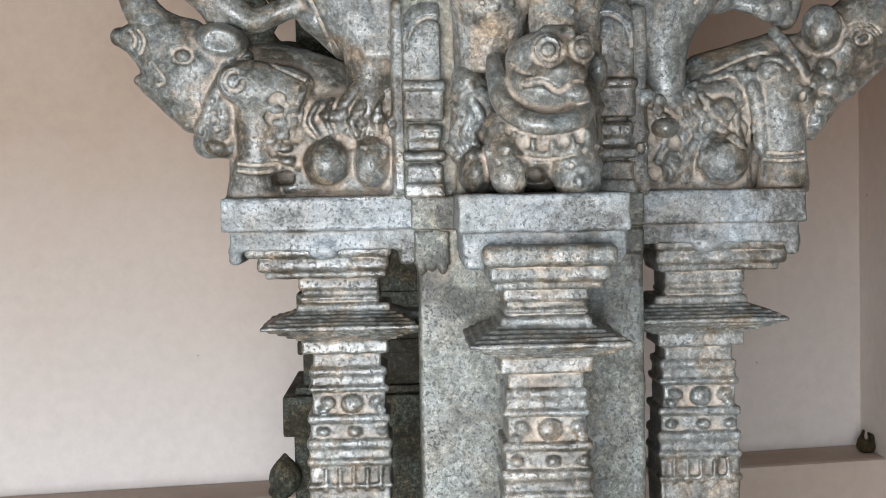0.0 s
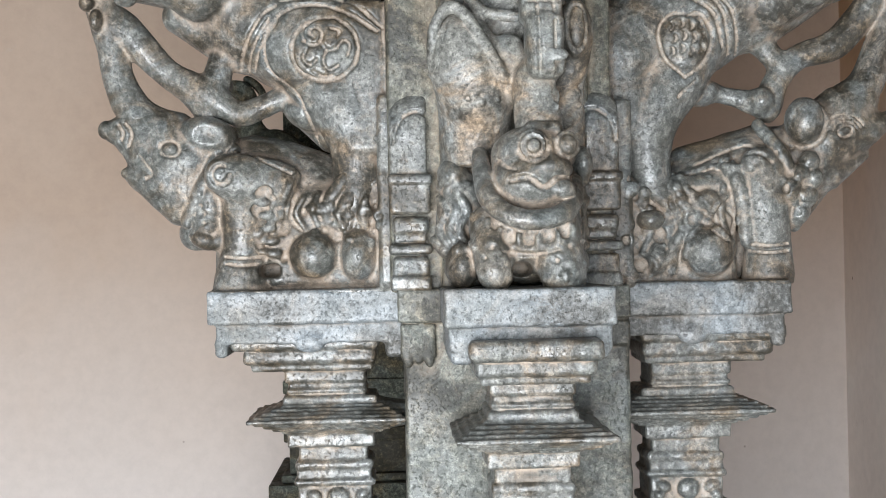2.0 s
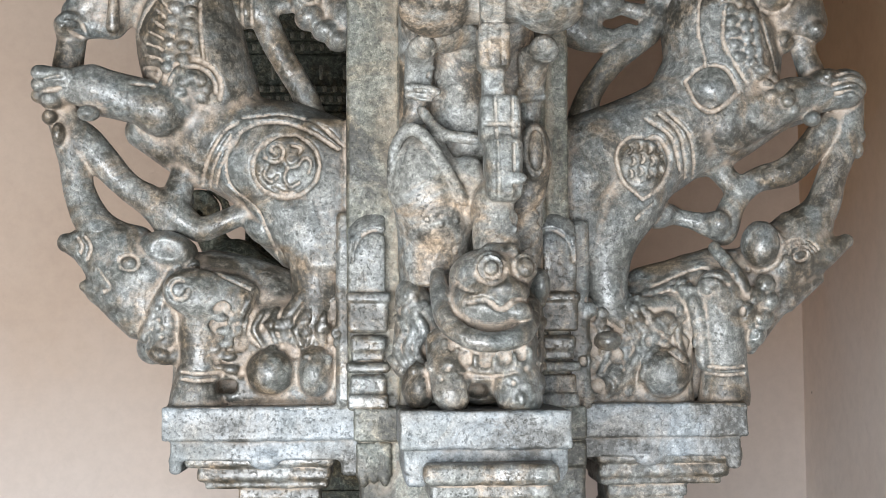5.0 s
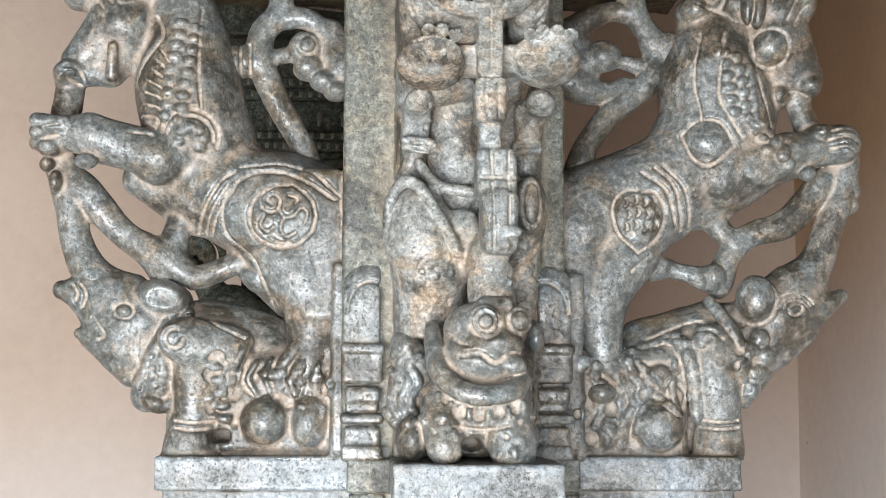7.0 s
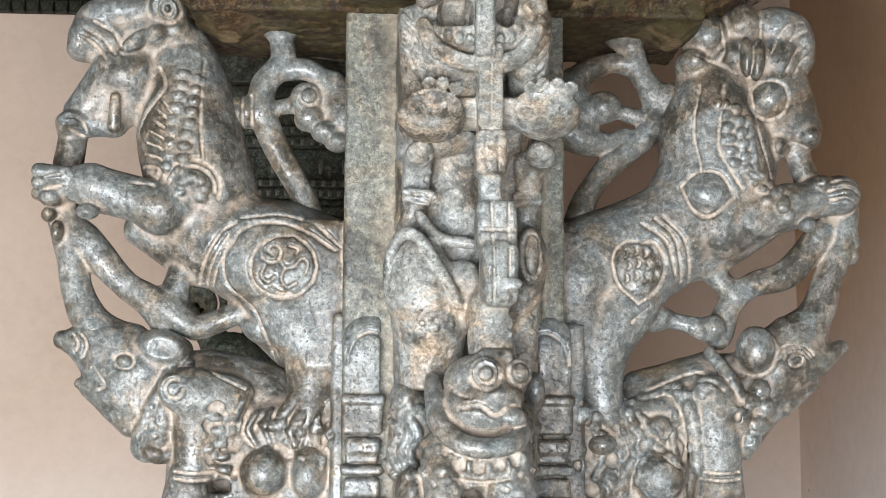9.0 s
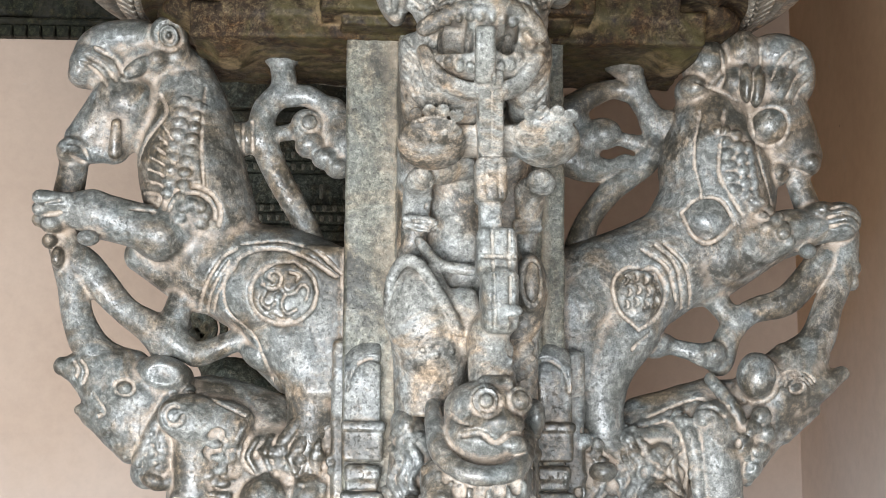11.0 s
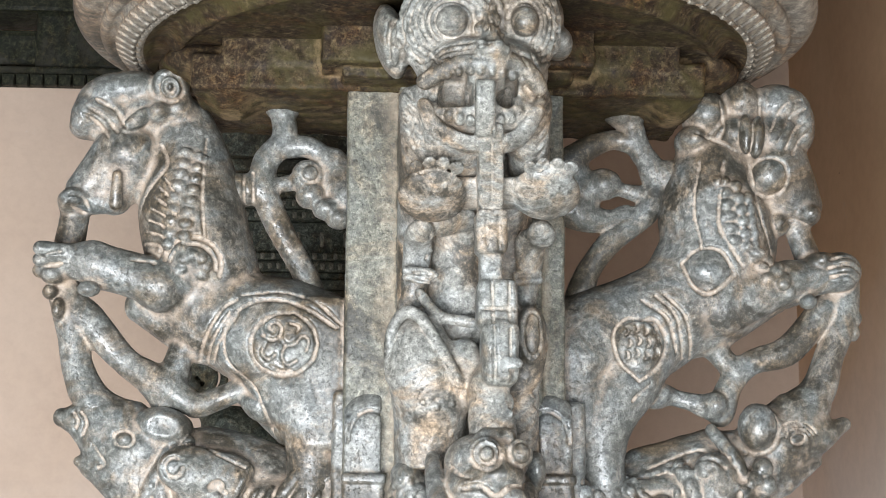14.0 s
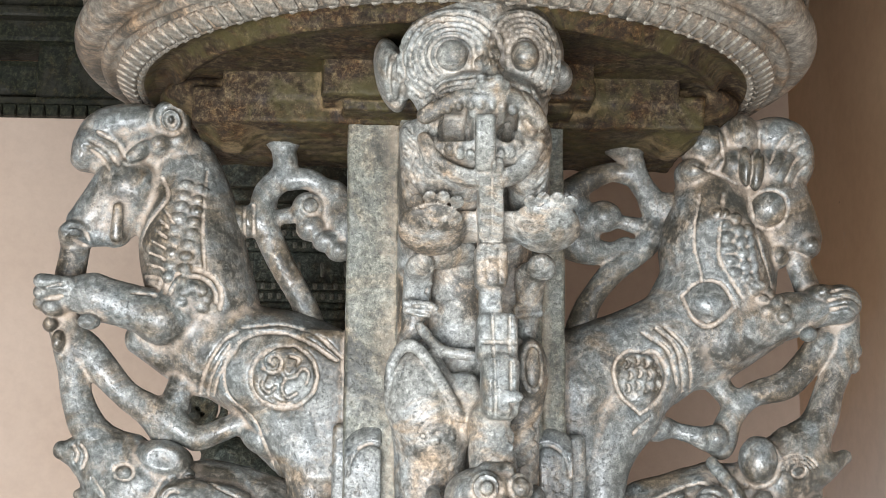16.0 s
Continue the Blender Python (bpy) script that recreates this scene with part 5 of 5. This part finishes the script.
# ---------------------------------------------------------------- capital: cross beams and round abacus
c = Clay((-0.56, -0.30, 2.335), (0.56, 0.30, 2.47), 0.0045, 0.0012)
c.slab((-0.462, -0.168, 2.357), (0.445, 0.168, 2.420), 0.006)
c.slab((-0.410, -0.172, 2.400), (0.400, 0.172, 2.48), 0.006)
c.slab((-0.235, -0.252, 2.384), (0.235, 0.252, 2.48), 0.005)
c.slab((-0.200, -0.225, 2.366), (0.200, 0.225, 2.392), 0.005)
for s in (-1, 1):
    c.ball((0.450 * s, -0.02, 2.428), (0.085, 0.13, 0.036), 0.02)
    c.ball((0.400 * s, -0.06, 2.372), (0.040, 0.09, 0.040), 0.02)
part("cross_beam", c.skin("cross_beam"), SHADED_MOSS, pillar, "mossy stone cross beam, colour darkened for shade under the round abacus")


def ring(name, profile, n=160):
    """A turned moulding from (radius, height) pairs round the pillar's axis."""
    bm = bmesh.new()
    rings = []
    for i in range(n):
        a = 2 * math.pi * i / n
        rings.append([bm.verts.new((r * math.cos(a), r * math.sin(a), z)) for r, z in profile])
    for i in range(n):
        for j in range(len(profile) - 1):
            f = bm.faces.new((rings[i][j], rings[(i + 1) % n][j], rings[(i + 1) % n][j + 1], rings[i][j + 1]))
            f.smooth = True
    bmesh.ops.recalc_face_normals(bm, faces=bm.faces[:])
    me = bpy.data.meshes.new(name)
    bm.to_mesh(me)
    bm.free()
    return me


def arc(r, z, size, a0, a1, n=7):
    return [(r + size * math.cos(radians(a0 + (a1 - a0) * i / n)), z + size * math.sin(radians(a0 + (a1 - a0) * i / n))) for i in range(n + 1)]


AXIS = -0.010
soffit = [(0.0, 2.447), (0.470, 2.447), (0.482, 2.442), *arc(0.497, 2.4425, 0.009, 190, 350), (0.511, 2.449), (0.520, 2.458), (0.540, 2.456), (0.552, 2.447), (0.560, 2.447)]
part("abacus_soffit", ring("abacus_soffit", soffit), SHADED_MOSS, pillar, "brown mossy underside of the round abacus, shade in its colour, with a raised ring").location.x = AXIS
side = [(0.556, 2.447), (0.562, 2.443), (0.570, 2.446), (0.603, 2.464), (0.608, 2.474), *arc(0.622, 2.478, 0.011, -120, 50, 6), (0.634, 2.490), (0.640, 2.488), *arc(0.650, 2.520, 0.032, -80, 75, 10),
        (0.662, 2.556), (0.655, 2.562), (0.660, 2.570), (0.672, 2.635), (0.676, 2.66), (0.60, 2.69), (0.0, 2.69)]
abacus = part("abacus", ring("abacus", side), RIM, pillar, "great round stone abacus with moulded rim")
abacus.location.x = AXIS


def dentil(name, w, d, h):
    bm = bmesh.new()
    bmesh.ops.create_cube(bm, size=1)
    for v in bm.verts:
        v.co = (v.co.x * d, v.co.y * w * (1.0 if v.co.z > 0 else 0.86), v.co.z * h)
    bmesh.ops.bevel(bm, geom=bm.edges[:], offset=0.0025, segments=1, affect="EDGES")
    me = bpy.data.meshes.new(name)
    bm.to_mesh(me)
    bm.free()
    me.materials.append(RIM)
    return me


tooth, bead, flute = dentil("tooth", 0.029, 0.012, 0.040), dentil("bead", 0.019, 0.008, 0.010), dentil("flute", 0.013, 0.008, 0.055)
for mesh, name, count, r, z, lean in ((tooth, "tooth", 104, 0.586, 2.455, 62), (bead, "bead", 104, 0.564, 2.446, 40), (flute, "flute", 230, 0.668, 2.605, 10)):
    for i in range(count):
        a = 2 * math.pi * i / count
        if math.sin(a) > 0.35:
            continue
        ob = new(name, mesh)
        ob.parent = abacus
        ob.matrix_basis = Matrix.Rotation(a, 4, "Z") @ pose(r, 0, z, 0, lean, 0) @ pose(0, 0, 0, 12 if name == "bead" else random.uniform(-2, 2), 0, 0)
part("upper_block", block("upper_block", (-0.45, -0.45, 2.69), (0.45, 0.45, 3.40), 0.01), SHADED_MOSS, pillar, "plain stone block between abacus and ceiling")


# ---------------------------------------------------------------- the pillar behind
back = tagged(new("rear_pillar"), "greenish stone pillar with carved bands, colour darkened for shade, standing behind near the wall", "pillar", kind="thing")
BX, BY = -0.24, 1.28
def tier(lo, hi, half, name="shaft_band", mat=BACK, edge=0.006):
    return part(name, block(name, (BX - half, BY - half, lo), (BX + half, BY + half, hi), edge), mat, back)


tier(0.0, 0.62, 0.30, "base")
tier(0.62, 0.90, 0.24, "base")
tier(0.90, 1.00, 0.265)
tier(1.00, 1.02, 0.235)
tier(1.02, 2.10, 0.215, "shaft")
for i, z in enumerate((1.10, 1.22, 1.36, 1.50, 1.66, 1.82, 1.96)):
    tier(z, z + 0.035, 0.228)
for i, (z0, z1, half) in enumerate(((2.10, 2.17, 0.245), (2.17, 2.195, 0.262), (2.195, 2.215, 0.238), (2.215, 2.243, 0.252), (2.243, 2.262, 0.262), (2.262, 2.345, 0.234), (2.345, 2.375, 0.25), (2.375, 2.40, 0.264),
                                   (2.40, 2.47, 0.24), (2.47, 2.50, 0.27))):
    tier(z0, z1, half)
pip = dentil("pip", 0.012, 0.008, 0.020)
for z, half, gap in ((2.229, 0.252, 0.022), (2.253, 0.262, 0.026), (2.360, 0.25, 0.024), (2.388, 0.264, 0.026), (2.30, 0.234, 0.06), (2.14, 0.245, 0.03)):
    for i in range(int(2 * half / gap)):
        ob = new("pip", pip)
        ob.parent = back
        ob.matrix_basis = pose(BX - half + gap * (i + 0.5), BY - half, z, 0, 0, 90) @ Matrix.Diagonal((1, 1, 1.9 if gap > 0.05 else 0.8, 1))
pip.materials.clear()
pip.materials.append(UPPER)
c = Clay((-0.62, 0.93, 0.72), (-0.40, 1.10, 0.90), 0.004)
c.ball((-0.503, 1.02, 0.80), (0.040, 0.040, 0.044), 0.006)
c.limb((-0.503, 1.02, 0.84), 0.014, (-0.503, 1.02, 0.855), 0.006, 0.02)
c.ball((-0.515, 1.02, 0.765), (0.030, 0.035, 0.02), 0.006)
part("finial", c.skin("finial"), BACK, back, "round dark stone finial")
c = Clay((-0.72, 0.84, 1.70), (-0.34, 1.10, 2.16), 0.005)
c.disc((-0.558, 0.950, 1.941), 0.040, 0.040, 0.012)
c.disc((-0.558, 0.950, 1.941), 0.018, 0.018, 0.011, sweep=270)
c.disc((-0.555, 0.970, 1.942), 0.062, 0.058, 0.009, start=-80, sweep=150)
c.vine(((-0.518, 0.970, 1.768), 0.05), ((-0.472, 0.970, 1.816), 0.055), ((-0.430, 0.970, 1.796), 0.045), ((-0.375, 0.970, 1.756), 0.06), k=0.01)
c.rim((-0.482, 0.930, 1.808), 0.03, 0.03, 0.005)
c.limb((-0.557, 1.000, 1.920), 0.03, (-0.459, 1.000, 1.756), 0.05, 0.02)
part("curled_carving", c.skin("curled_carving"), BACK, back, "dark curled stone carving on the rear pillar")
for s in (-1, 1):
    part("capital_arm", block("capital_arm", (BX + (0.24 if s > 0 else -1.9), BY - 0.17, 2.76), (BX + (0.5 if s > 0 else -0.24), BY - 0.02, 2.86), 0.02), BEAM, back, "stepped capital arm, shade in its dark colour")
tier(2.50, 2.58, 0.30, "capital")
tier(2.58, 2.80, 0.40, "capital")
tier(2.80, 3.40, 0.50, "capital")

beam = tagged(new("stone_beam"), "stone lintel beam with scalloped edge on the rear pillar, shade in its colour", "beam", kind="thing")
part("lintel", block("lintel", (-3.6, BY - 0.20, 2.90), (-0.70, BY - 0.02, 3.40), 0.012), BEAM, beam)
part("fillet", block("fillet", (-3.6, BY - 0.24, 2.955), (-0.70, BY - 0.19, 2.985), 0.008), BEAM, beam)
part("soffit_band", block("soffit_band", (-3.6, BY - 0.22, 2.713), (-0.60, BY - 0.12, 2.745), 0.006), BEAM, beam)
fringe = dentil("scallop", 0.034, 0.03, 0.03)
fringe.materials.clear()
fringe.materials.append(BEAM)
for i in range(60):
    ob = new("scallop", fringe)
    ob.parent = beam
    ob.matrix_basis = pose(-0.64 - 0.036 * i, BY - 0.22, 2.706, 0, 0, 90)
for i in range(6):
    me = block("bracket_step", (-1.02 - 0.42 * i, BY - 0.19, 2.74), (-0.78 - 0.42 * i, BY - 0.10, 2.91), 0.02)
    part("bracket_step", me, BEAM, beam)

# ---------------------------------------------------------------- wall ledge
setting("trim_ledge", block("trim_ledge", (-4.3, -0.25, 0.0), (1.30, 0.005, 0.655), 0.02), LEDGE, "worn plaster ledge along the foot of the wall", "ledge").matrix_world = rear
c = Clay((1.12, 1.86, 0.64), (1.34, 2.06, 0.80), 0.004, 0.003)
c.ball((1.236, 1.95, 0.672), (0.028, 0.035, 0.026), 0.01)
c.ball((1.226, 1.955, 0.702), (0.009, 0.015, 0.030), 0.008, turn=-15)
c.ball((1.252, 1.955, 0.700), (0.010, 0.015, 0.026), 0.008, turn=20)
lump = c.skin("stone_lump")
lump.materials.append(SHADED_MOSS)
tagged(new("stone_lump", lump), "small dark weathered stone lump sitting on the wall ledge", "stone")
